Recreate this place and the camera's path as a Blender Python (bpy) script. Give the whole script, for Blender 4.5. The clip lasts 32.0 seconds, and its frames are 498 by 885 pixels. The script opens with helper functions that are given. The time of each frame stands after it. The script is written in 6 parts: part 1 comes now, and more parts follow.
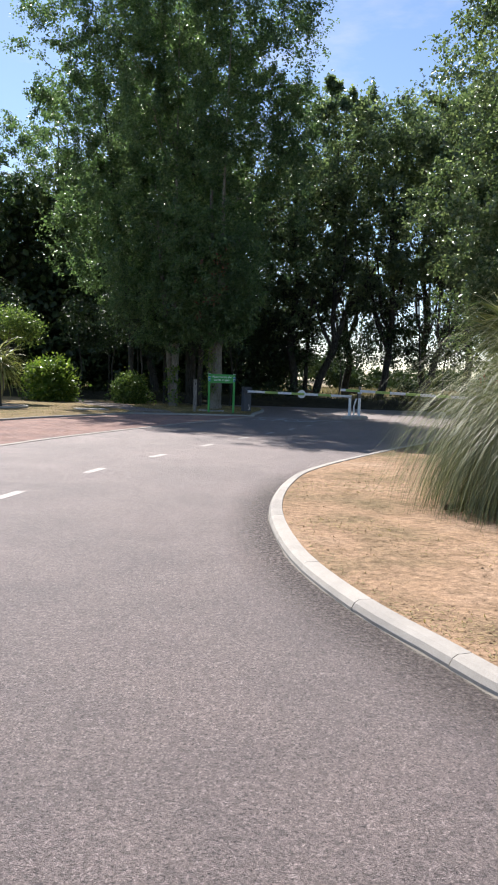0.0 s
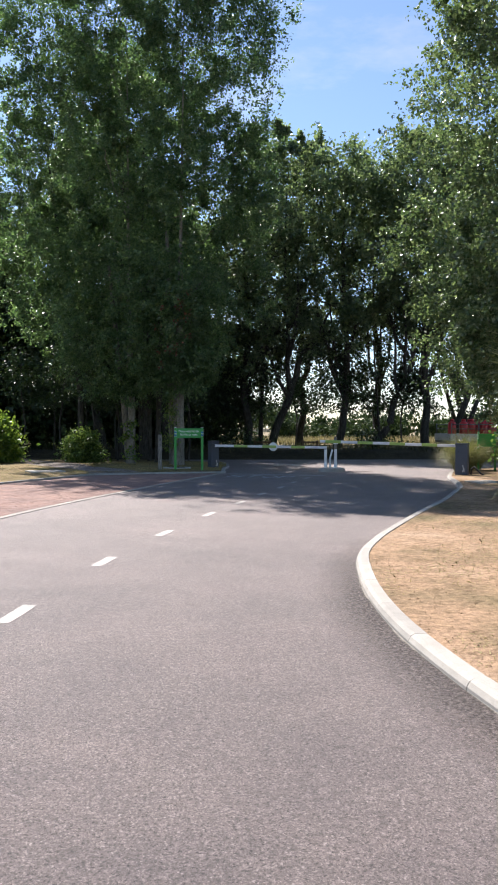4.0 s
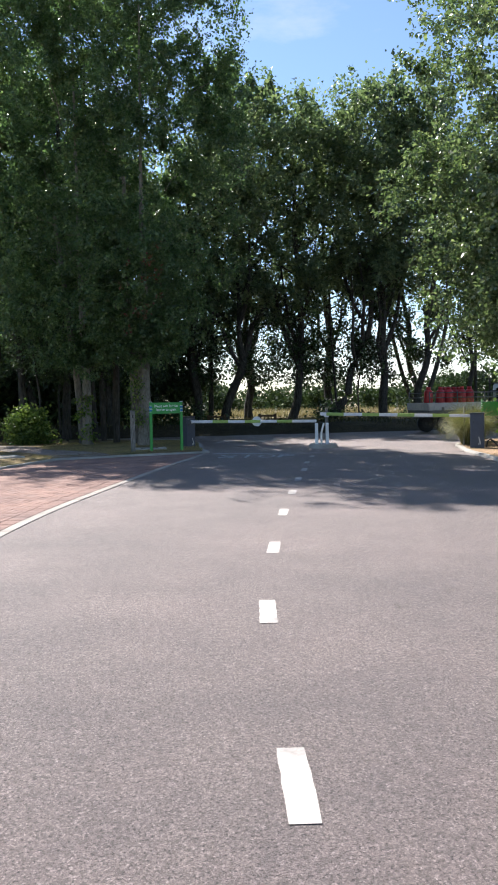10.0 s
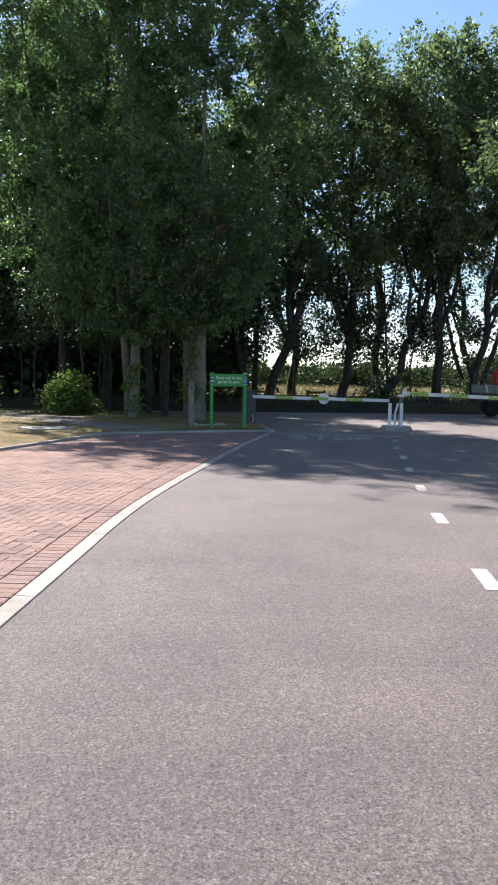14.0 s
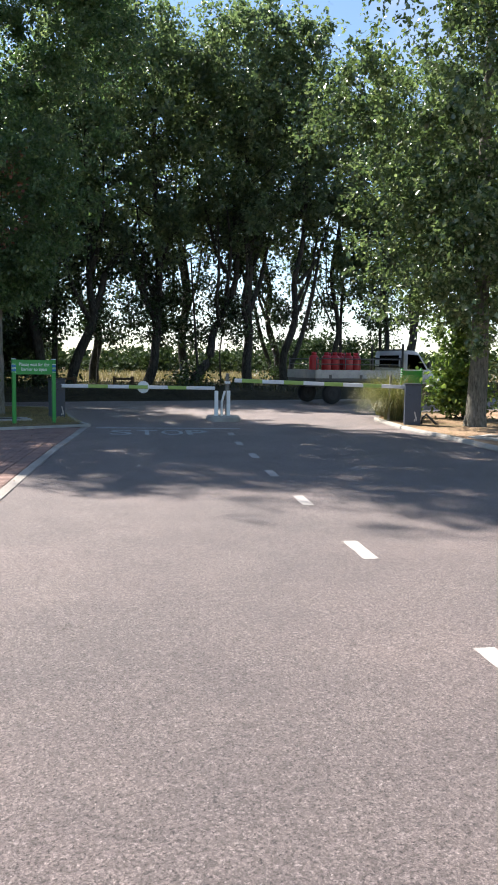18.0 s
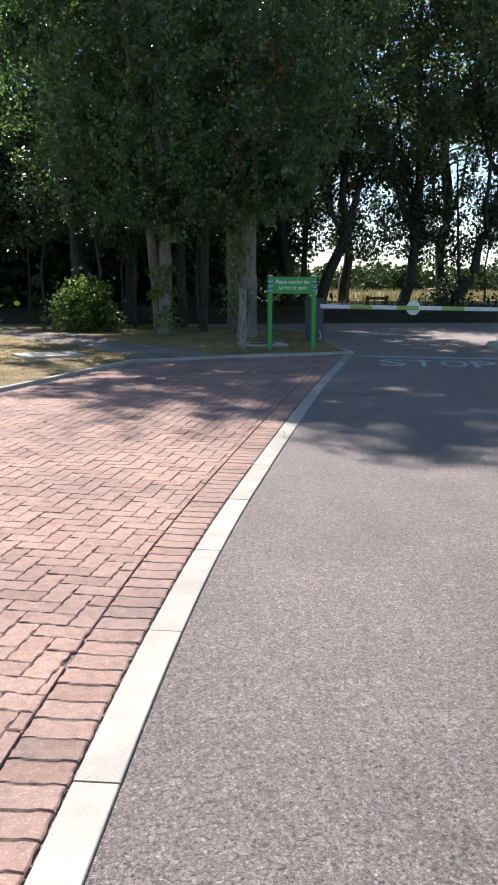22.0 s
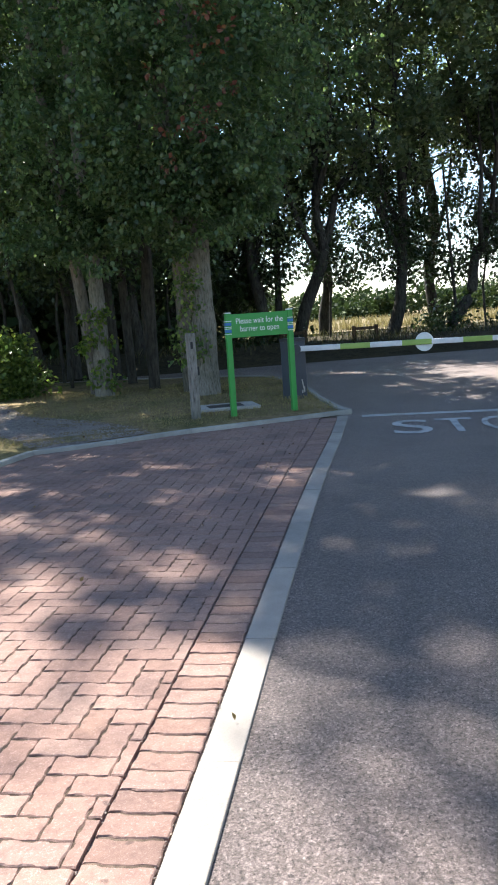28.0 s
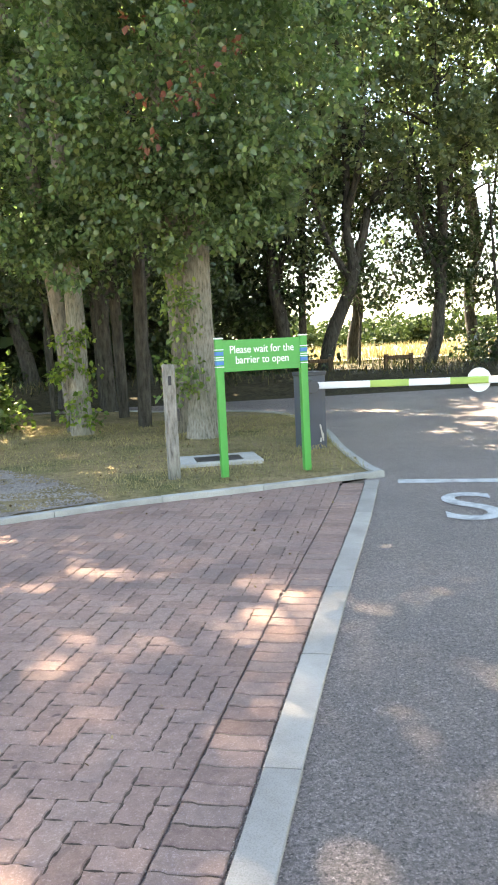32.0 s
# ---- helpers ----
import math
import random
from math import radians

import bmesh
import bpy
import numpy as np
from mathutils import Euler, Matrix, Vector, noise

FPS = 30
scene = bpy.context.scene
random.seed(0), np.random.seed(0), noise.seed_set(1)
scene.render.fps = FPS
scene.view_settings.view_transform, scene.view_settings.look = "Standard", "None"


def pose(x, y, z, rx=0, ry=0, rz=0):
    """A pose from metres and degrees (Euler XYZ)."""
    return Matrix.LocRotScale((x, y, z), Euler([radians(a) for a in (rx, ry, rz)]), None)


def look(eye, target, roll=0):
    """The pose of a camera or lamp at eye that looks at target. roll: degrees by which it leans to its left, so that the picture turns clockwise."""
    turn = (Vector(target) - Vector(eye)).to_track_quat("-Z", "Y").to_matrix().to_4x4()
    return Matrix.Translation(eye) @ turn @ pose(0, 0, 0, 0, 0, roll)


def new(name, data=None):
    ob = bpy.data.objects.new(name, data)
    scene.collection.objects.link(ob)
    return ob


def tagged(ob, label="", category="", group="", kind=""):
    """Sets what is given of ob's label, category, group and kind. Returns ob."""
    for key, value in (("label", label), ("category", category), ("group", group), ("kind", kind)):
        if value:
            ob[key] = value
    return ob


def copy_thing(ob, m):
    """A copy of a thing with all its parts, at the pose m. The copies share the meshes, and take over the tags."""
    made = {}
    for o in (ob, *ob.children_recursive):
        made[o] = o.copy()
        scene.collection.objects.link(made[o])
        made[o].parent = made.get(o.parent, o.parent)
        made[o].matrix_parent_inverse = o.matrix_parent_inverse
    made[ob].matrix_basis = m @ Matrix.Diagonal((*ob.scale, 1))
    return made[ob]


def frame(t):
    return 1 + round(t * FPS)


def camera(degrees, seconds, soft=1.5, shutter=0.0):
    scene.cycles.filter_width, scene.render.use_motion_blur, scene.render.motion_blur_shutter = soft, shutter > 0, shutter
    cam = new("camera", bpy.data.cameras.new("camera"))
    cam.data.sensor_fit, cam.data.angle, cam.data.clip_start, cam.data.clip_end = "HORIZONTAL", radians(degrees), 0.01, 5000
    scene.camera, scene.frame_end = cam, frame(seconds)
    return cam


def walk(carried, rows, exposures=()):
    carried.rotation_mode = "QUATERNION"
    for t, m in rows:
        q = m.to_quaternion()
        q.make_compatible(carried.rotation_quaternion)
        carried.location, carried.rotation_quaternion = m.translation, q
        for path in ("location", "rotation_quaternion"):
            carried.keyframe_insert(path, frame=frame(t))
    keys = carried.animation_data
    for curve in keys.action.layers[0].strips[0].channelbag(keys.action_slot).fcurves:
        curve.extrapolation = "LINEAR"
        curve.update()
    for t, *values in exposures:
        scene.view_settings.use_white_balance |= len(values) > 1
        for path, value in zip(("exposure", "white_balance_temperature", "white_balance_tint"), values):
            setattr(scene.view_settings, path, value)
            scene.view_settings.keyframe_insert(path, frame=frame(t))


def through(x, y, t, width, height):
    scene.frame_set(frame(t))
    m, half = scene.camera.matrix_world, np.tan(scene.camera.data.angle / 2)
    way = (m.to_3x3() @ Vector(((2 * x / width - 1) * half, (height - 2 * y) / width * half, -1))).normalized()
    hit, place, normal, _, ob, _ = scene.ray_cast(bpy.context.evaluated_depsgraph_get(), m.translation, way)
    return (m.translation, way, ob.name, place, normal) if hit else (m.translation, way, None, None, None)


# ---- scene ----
cam = camera(34.46, 32.0, 1.9)
# seconds, x, y, z, turn, pitch, roll
PATH = [
    (0.0, 0.466, -0.419, 1.274, 0.49, -4.64, -1.92),
    (0.5, 0.312, -0.205, 1.330, -0.20, -5.07, -1.49),
    (1.0, 0.135, 0.022, 1.299, -0.98, -3.96, -1.13),
    (1.5, -0.086, 0.274, 1.329, -0.13, -3.96, -0.46),
    (2.0, -0.296, 0.544, 1.331, 0.26, -5.23, -0.78),
    (2.5, -0.434, 0.826, 1.329, -0.67, -6.14, -2.63),
    (3.0, -0.542, 1.115, 1.321, -4.85, -2.52, -1.81),
    (3.5, -0.656, 1.408, 1.329, -4.35, -0.92, 2.88),
    (4.0, -0.780, 1.698, 1.363, -4.62, -1.05, -0.15),
    (4.5, -0.912, 1.978, 1.330, -7.61, -0.08, -0.02),
    (6.5, -1.483, 3.066, 1.323, -12.43, -2.12, 0.22),
    (7.0, -1.630, 3.366, 1.328, -12.96, -2.77, 1.18),
    (7.5, -1.762, 3.648, 1.344, -12.64, -2.61, 1.61),
    (8.0, -1.977, 3.903, 1.347, -13.93, -2.18, 0.44),
    (8.5, -2.137, 4.169, 1.342, -15.26, -3.87, 4.10),
    (9.0, -2.369, 4.436, 1.317, -15.23, -3.68, 2.32),
    (9.5, -2.542, 4.710, 1.336, -11.96, -4.02, 2.07),
    (10.0, -2.691, 4.984, 1.343, -11.55, -2.96, 1.05),
    (10.5, -2.795, 5.278, 1.337, -13.30, -3.32, 1.23),
    (11.0, -2.861, 5.542, 1.365, -13.62, -3.42, 2.12),
    (11.5, -2.960, 5.807, 1.356, -13.58, -3.33, 1.55),
    (12.0, -3.051, 6.116, 1.338, -9.30, -4.25, 2.24),
    (12.5, -3.204, 6.439, 1.332, -10.51, -4.39, 1.84),
    (13.0, -3.352, 6.744, 1.326, -6.90, -5.01, 3.37),
    (13.5, -3.465, 7.011, 1.334, -6.32, -5.29, 1.55),
    (14.0, -3.530, 7.251, 1.309, -10.32, -4.74, -1.08),
    (14.5, -3.590, 7.509, 1.331, -15.25, -4.92, -1.80),
    (15.0, -3.630, 7.781, 1.326, -17.48, -5.79, -0.52),
    (15.5, -3.632, 8.060, 1.331, -17.38, -8.27, 0.00),
    (17.5, -3.541, 9.203, 1.331, -23.38, -7.94, 0.28),
    (18.0, -3.544, 9.490, 1.332, -25.05, -5.63, -0.74),
    (18.5, -3.552, 9.786, 1.336, -22.18, -4.19, 2.19),
    (19.0, -3.572, 10.080, 1.344, -18.07, -2.82, -0.01),
    (19.5, -3.569, 10.370, 1.329, -14.21, -5.12, 0.82),
    (20.0, -3.543, 10.665, 1.335, -9.02, -5.12, 0.14),
    (20.5, -3.504, 10.956, 1.330, -9.09, -8.10, -3.85),
    (21.0, -3.486, 11.245, 1.320, -6.51, -7.70, 0.26),
    (21.5, -3.528, 11.555, 1.339, -8.09, -9.31, -2.34),
    (22.0, -3.445, 11.879, 1.280, -8.39, -11.42, -0.22),
    (22.5, -3.394, 12.240, 1.308, -8.82, -11.76, -0.78),
    (23.0, -3.338, 12.586, 1.320, -7.30, -8.60, 2.11),
    (23.5, -3.267, 12.935, 1.329, -6.82, -7.11, 1.48),
    (24.0, -3.201, 13.283, 1.328, -9.37, -8.55, 3.10),
    (24.5, -3.139, 13.613, 1.330, -8.04, -8.73, 3.21),
    (25.0, -3.075, 13.925, 1.360, -10.40, -8.13, 0.88),
    (25.5, -2.983, 14.205, 1.330, -10.16, -7.25, 4.25),
    (26.0, -2.894, 14.499, 1.334, -11.36, -7.42, 0.29),
    (26.5, -2.794, 14.824, 1.324, -9.29, -7.27, 3.69),
    (28.5, -2.368, 16.277, 1.332, -10.00, -9.40, 3.74),
    (29.0, -2.277, 16.587, 1.325, -10.34, -7.69, 2.22),
    (29.5, -2.211, 16.889, 1.314, -10.60, -7.94, 2.11),
    (30.0, -2.114, 17.194, 1.326, -10.06, -8.15, 1.19),
    (30.5, -2.051, 17.517, 1.328, -11.15, -8.43, -0.19),
    (31.0, -1.932, 17.845, 1.369, -9.36, -8.00, 0.39),
    (31.5, -1.884, 18.128, 1.340, -9.67, -8.55, 1.18),
    (32.0, -1.747, 18.436, 1.343, -7.75, -7.33, 2.73),
]
EXPOSURES = [(0.0, 1.18, 6400, 13), (4.0, 1.35, 6400, 13), (8.0, 1.47, 6350, 12), (13.0, 1.45, 6250, 11), (18.0, 1.6, 6480, 11), (23.0, 1.55, 6250, 10), (25.0, 1.62, 6350, 10), (26.0, 1.8, 6400, 10),
             (28.5, 2.35, 6500, 9), (29.2, 2.82, 6600, 9), (30.0, 3.28, 7150, 10), (31.0, 3.62, 7900, 9), (32.0, 3.95, 8800, 11)]
walk(cam, [(t, pose(x, y, z, 90 + p, r, w)) for t, x, y, z, w, p, r in PATH], EXPOSURES)

# ---- world and sun ----
SUN_TURN, SUN_UP = 24.0, 50.0   # degrees to the left of +y, degrees above the horizon
world = bpy.data.worlds.new("sky")
scene.world = world
world.use_nodes = True
wn = world.node_tree.nodes
wl = world.node_tree.links
sky = wn.new("ShaderNodeTexSky")
sky.sky_type = "NISHITA"
sky.sun_disc = False
sky.sun_elevation = radians(SUN_UP)
sky.sun_rotation = radians(-SUN_TURN)
sky.air_density, sky.dust_density, sky.ozone_density = 1.0, 0.25, 3.0
spread = wn.new("ShaderNodeMapping")
spread.inputs["Scale"].default_value = (2.2, 2.2, 6.5)
wl.new(wn.new("ShaderNodeTexCoord").outputs["Generated"], spread.inputs["Vector"])
wisps = wn.new("ShaderNodeTexNoise")
wisps.inputs["Scale"].default_value, wisps.inputs["Detail"].default_value, wisps.inputs["Roughness"].default_value = 1.6, 7.0, 0.62
wl.new(spread.outputs[0], wisps.inputs["Vector"])
cover = wn.new("ShaderNodeMapRange")
for i, value in ((1, 0.54), (2, 0.80), (3, 0.0), (4, 0.55)):
    cover.inputs[i].default_value = value
wl.new(wisps.outputs["Fac"], cover.inputs[0])
grey = wn.new("ShaderNodeRGBToBW")
wl.new(sky.outputs[0], grey.inputs[0])
pale = wn.new("ShaderNodeVectorMath")
pale.operation = "SCALE"
pale.inputs["Scale"].default_value = 1.7
wl.new(grey.outputs[0], pale.inputs[0])
veil = wn.new("ShaderNodeMix")
veil.data_type = "RGBA"
wl.new(cover.outputs[0], veil.inputs[0])
wl.new(sky.outputs[0], veil.inputs[6])
wl.new(pale.outputs[0], veil.inputs[7])
wl.new(veil.outputs[2], wn["Background"].inputs[0])
wn["Background"].inputs[1].default_value = 0.072
to_sun = Vector((-math.sin(radians(SUN_TURN)) * math.cos(radians(SUN_UP)),
                 math.cos(radians(SUN_TURN)) * math.cos(radians(SUN_UP)), math.sin(radians(SUN_UP))))
sun = new("sun", bpy.data.lights.new("sun", "SUN"))
sun.data.energy = 4.2
sun.data.angle = radians(0.53)
sun.data.color = (1.0, 0.955, 0.89)
sun.matrix_world = look(to_sun * 60, (0, 0, 0))


# ---- materials ----
class Mat:
    """A principled material with short ways to add nodes."""

    def __init__(self, name, rough=0.7, metal=0.0, spec=0.5):
        self.m = bpy.data.materials.new(name)
        self.m.use_nodes = True
        self.t = self.m.node_tree
        self.b = self.t.nodes["Principled BSDF"]
        self.b.inputs["Roughness"].default_value = rough
        self.b.inputs["Metallic"].default_value = metal
        self.b.inputs["Specular IOR Level"].default_value = spec

    def node(self, kind, **values):
        n = self.t.nodes.new(kind)
        for k, v in values.items():
            n.inputs[k.replace("_", " ")].default_value = v
        return n

    def link(self, a, b):
        self.t.links.new(a, b)

    def coords(self, kind="Object"):
        return self.t.nodes.new("ShaderNodeTexCoord").outputs[kind]

    def world_place(self):
        return self.t.nodes.new("ShaderNodeNewGeometry").outputs["Position"]

    def noise(self, vec, scale, detail=4.0, rough=0.6):
        n = self.node("ShaderNodeTexNoise", Scale=scale, Detail=detail, Roughness=rough)
        self.link(vec, n.inputs["Vector"])
        return n.outputs["Fac"]

    def voronoi(self, vec, scale, out="Color", feature="F1"):
        n = self.node("ShaderNodeTexVoronoi", Scale=scale)
        n.feature = feature
        self.link(vec, n.inputs["Vector"])
        return n.outputs[out]

    def ramp(self, fac, *stops):
        n = self.t.nodes.new("ShaderNodeValToRGB")
        e = n.color_ramp.elements
        while len(e) < len(stops):
            e.new(0.5)
        for el, (p, c) in zip(e, stops):
            el.position = p
            el.color = (*c, 1) if len(c) == 3 else c
        self.link(fac, n.inputs[0])
        return n.outputs["Color"]

    def mix(self, fac, a, b, mode="MIX"):
        n = self.t.nodes.new("ShaderNodeMix")
        n.data_type = "RGBA"
        n.blend_type = mode
        for sock, v in ((n.inputs[0], fac), (n.inputs[6], a), (n.inputs[7], b)):
            if isinstance(v, (int, float)):
                sock.default_value = v
            elif isinstance(v, tuple):
                sock.default_value = (*v, 1)
            else:
                self.link(v, sock)
        return n.outputs[2]

    def math(self, op, a, b=0.0):
        n = self.t.nodes.new("ShaderNodeMath")
        n.operation = op
        for sock, v in ((n.inputs[0], a), (n.inputs[1], b)):
            if isinstance(v, (int, float)):
                sock.default_value = v
            else:
                self.link(v, sock)
        return n.outputs[0]

    def colour(self, c):
        if isinstance(c, tuple):
            self.b.inputs["Base Color"].default_value = (*c, 1)
        else:
            self.link(c, self.b.inputs["Base Color"])
        return self

    def bump(self, height, strength=0.4, dist=0.01):
        n = self.node("ShaderNodeBump", Strength=strength, Distance=dist)
        self.link(height, n.inputs["Height"])
        self.link(n.outputs[0], self.b.inputs["Normal"])
        return self

    def rough(self, fac, lo, hi):
        n = self.t.nodes.new("ShaderNodeMapRange")
        n.inputs[3].default_value, n.inputs[4].default_value = lo, hi
        self.link(fac, n.inputs[0])
        self.link(n.outputs[0], self.b.inputs["Roughness"])
        return self


def mat_asphalt():
    k = Mat("asphalt", 0.8, spec=0.5)
    p = k.world_place()
    wander = k.node("ShaderNodeTexNoise", Scale=120.0, Detail=3.0, Roughness=0.7)
    k.link(p, wander.inputs["Vector"])
    small = k.t.nodes.new("ShaderNodeVectorMath")
    small.operation = "MULTIPLY_ADD"
    small.inputs[1].default_value = (0.022, 0.022, 0.022)
    k.link(wander.outputs["Color"], small.inputs[0])
    k.link(p, small.inputs[2])
    w = small.outputs[0]
    stones = k.voronoi(w, 150.0)
    grey = k.ramp(stones, (0.0, (0.114, 0.095, 0.087)), (0.40, (0.196, 0.163, 0.150)), (0.75, (0.294, 0.246, 0.228)), (0.93, (0.41, 0.348, 0.324)), (1.0, (0.49, 0.42, 0.395)))
    wear = k.noise(p, 0.55, 5, 0.62)
    tone = k.ramp(wear, (0.3, (0.84, 0.82, 0.83)), (0.5, (0.99, 0.95, 0.95)), (0.72, (1.20, 1.12, 1.11)))
    grain = k.ramp(k.noise(p, 420, 3, 0.75), (0.3, (0.82, 0.82, 0.82)), (0.5, (1.02, 1.01, 1.0)), (0.7, (1.24, 1.22, 1.20)))
    fine = k.ramp(k.noise(p, 26, 5, 0.7), (0.3, (0.72, 0.72, 0.72)), (0.7, (1.24, 1.24, 1.24)))
    c = k.mix(1.0, k.mix(1.0, k.mix(1.0, grey, tone, "MULTIPLY"), fine, "MULTIPLY"), grain, "MULTIPLY")
    gap = k.voronoi(w, 150.0, "Distance")
    c = k.mix(1.0, c, k.ramp(gap, (0.30, (1.08, 1.08, 1.08)), (0.50, (0.99, 0.99, 0.99)), (0.72, (0.66, 0.66, 0.66))), "MULTIPLY")
    lost = k.ramp(k.noise(p, 70, 5, 0.75), (0.385, (0.34, 0.34, 0.34)), (0.465, (1.0, 1.0, 1.0)), (0.60, (1.14, 1.14, 1.14)))
    c = k.mix(1.0, c, lost, "MULTIPLY")
    spots = k.ramp(k.noise(p, 3.1, 3, 0.55), (0.66, (1, 1, 1)), (0.74, (0.74, 0.73, 0.72)))
    streaks = k.ramp(k.noise(p, 1.7, 6, 0.75), (0.35, (0.90, 0.90, 0.91)), (0.6, (1.05, 1.05, 1.04)))
    k.colour(k.mix(1.0, k.mix(0.8, c, k.mix(1.0, c, spots, "MULTIPLY")), streaks, "MULTIPLY"))
    h = k.math("ADD", k.math("MULTIPLY", gap, -0.5), k.math("ADD", k.noise(p, 70, 5, 0.75), k.math("MULTIPLY", k.noise(p, 260, 3, 0.7), 0.8)))
    k.bump(h, 1.0, 0.0092)
    k.rough(stones, 0.48, 0.78)
    return k.m


def mat_concrete(name, base, dark=0.75, scale=9.0):
    k = Mat(name, 0.85, spec=0.3)
    p = k.world_place()
    info = k.t.nodes.new("ShaderNodeObjectInfo")
    big = k.ramp(k.noise(p, scale * 0.35, 6, 0.65), (0.3, tuple(v * dark for v in base)), (0.65, base))
    pits = k.ramp(k.noise(p, scale * 22, 3, 0.6), (0.3, (0.78, 0.77, 0.75)), (0.55, (1.04, 1.04, 1.04)))
    c = k.mix(1.0, big, pits, "MULTIPLY")
    each = k.ramp(info.outputs["Random"], (0.0, (0.88, 0.88, 0.88)), (1.0, (1.06, 1.05, 1.03)))
    k.colour(k.mix(1.0, c, each, "MULTIPLY"))
    k.bump(k.noise(p, scale * 18, 4, 0.7), 0.35, 0.004)
    return k.m


def mat_brick():
    k = Mat("clay_paver", 0.88, spec=0.25)
    p = k.world_place()
    info = k.t.nodes.new("ShaderNodeObjectInfo")
    isl = k.t.nodes.new("ShaderNodeNewGeometry").outputs["Random Per Island"]
    r = k.math("FRACT", k.math("ADD", info.outputs["Random"], isl))
    base = k.ramp(r, (0.0, (0.225, 0.142, 0.115)), (0.2, (0.266, 0.169, 0.138)), (0.7, (0.292, 0.190, 0.156)), (0.95, (0.262, 0.178, 0.149)), (1.0, (0.19, 0.126, 0.105)))
    stain = k.ramp(k.noise(p, 1.1, 5, 0.6), (0.33, (0.74, 0.75, 0.78)), (0.6, (1.06, 1.03, 1.0)))
    grit = k.ramp(k.noise(p, 300, 4, 0.75), (0.3, (0.80, 0.79, 0.78)), (0.52, (1.0, 1.0, 1.0)), (0.72, (1.24, 1.25, 1.26)))
    blotch = k.ramp(k.noise(p, 26, 5, 0.7), (0.32, (0.80, 0.79, 0.80)), (0.55, (1.03, 1.03, 1.03)), (0.75, (1.14, 1.16, 1.18)))
    base = k.mix(1.0, base, blotch, "MULTIPLY")
    flecks = k.ramp(k.noise(p, 125, 3, 0.6), (0.56, (1.0, 1.0, 1.0)), (0.66, (1.32, 1.42, 1.48)))
    spots = k.ramp(k.noise(p, 12, 2, 0.4), (0.735, (1.0, 1.0, 1.0)), (0.765, (0.55, 0.55, 0.57)))
    base = k.mix(1.0, k.mix(1.0, base, flecks, "MULTIPLY"), spots, "MULTIPLY")
    k.colour(k.mix(1.0, k.mix(1.0, base, stain, "MULTIPLY"), grit, "MULTIPLY"))
    k.bump(k.math("ADD", k.noise(p, 160, 4, 0.75), k.math("MULTIPLY", k.noise(p, 28, 3, 0.6), 1.6)), 0.6, 0.005)
    return k.m


def mat_soil(name, a, b, c, scale=1.0, bump=0.03):
    k = Mat(name, 0.95, spec=0.15)
    p = k.world_place()
    big = k.noise(p, 0.45 * scale, 6, 0.62)
    col = k.ramp(big, (0.30, a), (0.5, b), (0.68, c))
    small = k.ramp(k.noise(p, 14 * scale, 6, 0.75), (0.32, (0.50, 0.49, 0.46)), (0.5, (0.95, 0.95, 0.95)), (0.7, (1.35, 1.33, 1.28)))
    mid = k.ramp(k.noise(p, 4.5 * scale, 6, 0.72), (0.36, (0.64, 0.63, 0.58)), (0.5, (1.0, 1.0, 1.0)), (0.66, (1.14, 1.12, 1.08)))
    col = k.mix(0.85, col, k.mix(1.0, col, mid, "MULTIPLY"))
    tiny = k.ramp(k.noise(p, 95 * scale, 3, 0.7), (0.3, (0.70, 0.70, 0.70)), (0.7, (1.25, 1.25, 1.25)))
    k.colour(k.mix(1.0, k.mix(1.0, col, small, "MULTIPLY"), tiny, "MULTIPLY"))
    k.bump(k.math("ADD", k.noise(p, 16 * scale, 5, 0.7), k.math("MULTIPLY", k.noise(p, 90, 3, 0.7), 0.35)), 0.7, bump)
    return k.m


def mat_bark(name, a, b, fissure=9.0):
    k = Mat(name, 0.92, spec=0.2)
    p = k.world_place()
    s = k.node("ShaderNodeMapping")
    s.inputs["Scale"].default_value = (1.0, 1.0, 0.22)
    k.link(p, s.inputs["Vector"])
    n = k.noise(s.outputs[0], fissure * 2.2, 6, 0.7)
    c = k.ramp(n, (0.32, tuple(v * 0.35 for v in a)), (0.46, a), (0.7, b))
    patch = k.ramp(k.noise(p, 1.8, 4, 0.6), (0.35, (0.75, 0.78, 0.72)), (0.65, (1.08, 1.06, 1.04)))
    k.colour(k.mix(1.0, c, patch, "MULTIPLY"))
    k.bump(n, 0.8, 0.03)
    return k.m


def mat_leaf(name, a, b, c, through=0.35, gloss=0.45, spec=0.4):
    """Leaves: each island takes its own shade between a and c; light passes through."""
    k = Mat(name, gloss, spec=spec)
    r = k.t.nodes.new("ShaderNodeNewGeometry").outputs["Random Per Island"]
    col = k.ramp(r, (0.0, a), (0.55, b), (0.93, c), (1.0, tuple(min(1.0, v * 1.3) for v in c)))
    tone = k.ramp(k.noise(k.world_place(), 0.7, 3, 0.6), (0.3, (0.72, 0.76, 0.74)), (0.7, (1.18, 1.14, 1.02)))
    col = k.mix(1.0, col, tone, "MULTIPLY")
    k.colour(col)
    tr = k.t.nodes.new("ShaderNodeBsdfTranslucent")
    k.link(k.mix(1.0, col, (1.14, 1.24, 0.88), "MULTIPLY"), tr.inputs[0])
    ms = k.t.nodes.new("ShaderNodeMixShader")
    ms.inputs[0].default_value = through
    k.link(k.b.outputs[0], ms.inputs[1])
    k.link(tr.outputs[0], ms.inputs[2])
    k.link(ms.outputs[0], k.t.nodes["Material Output"].inputs["Surface"])
    return k.m


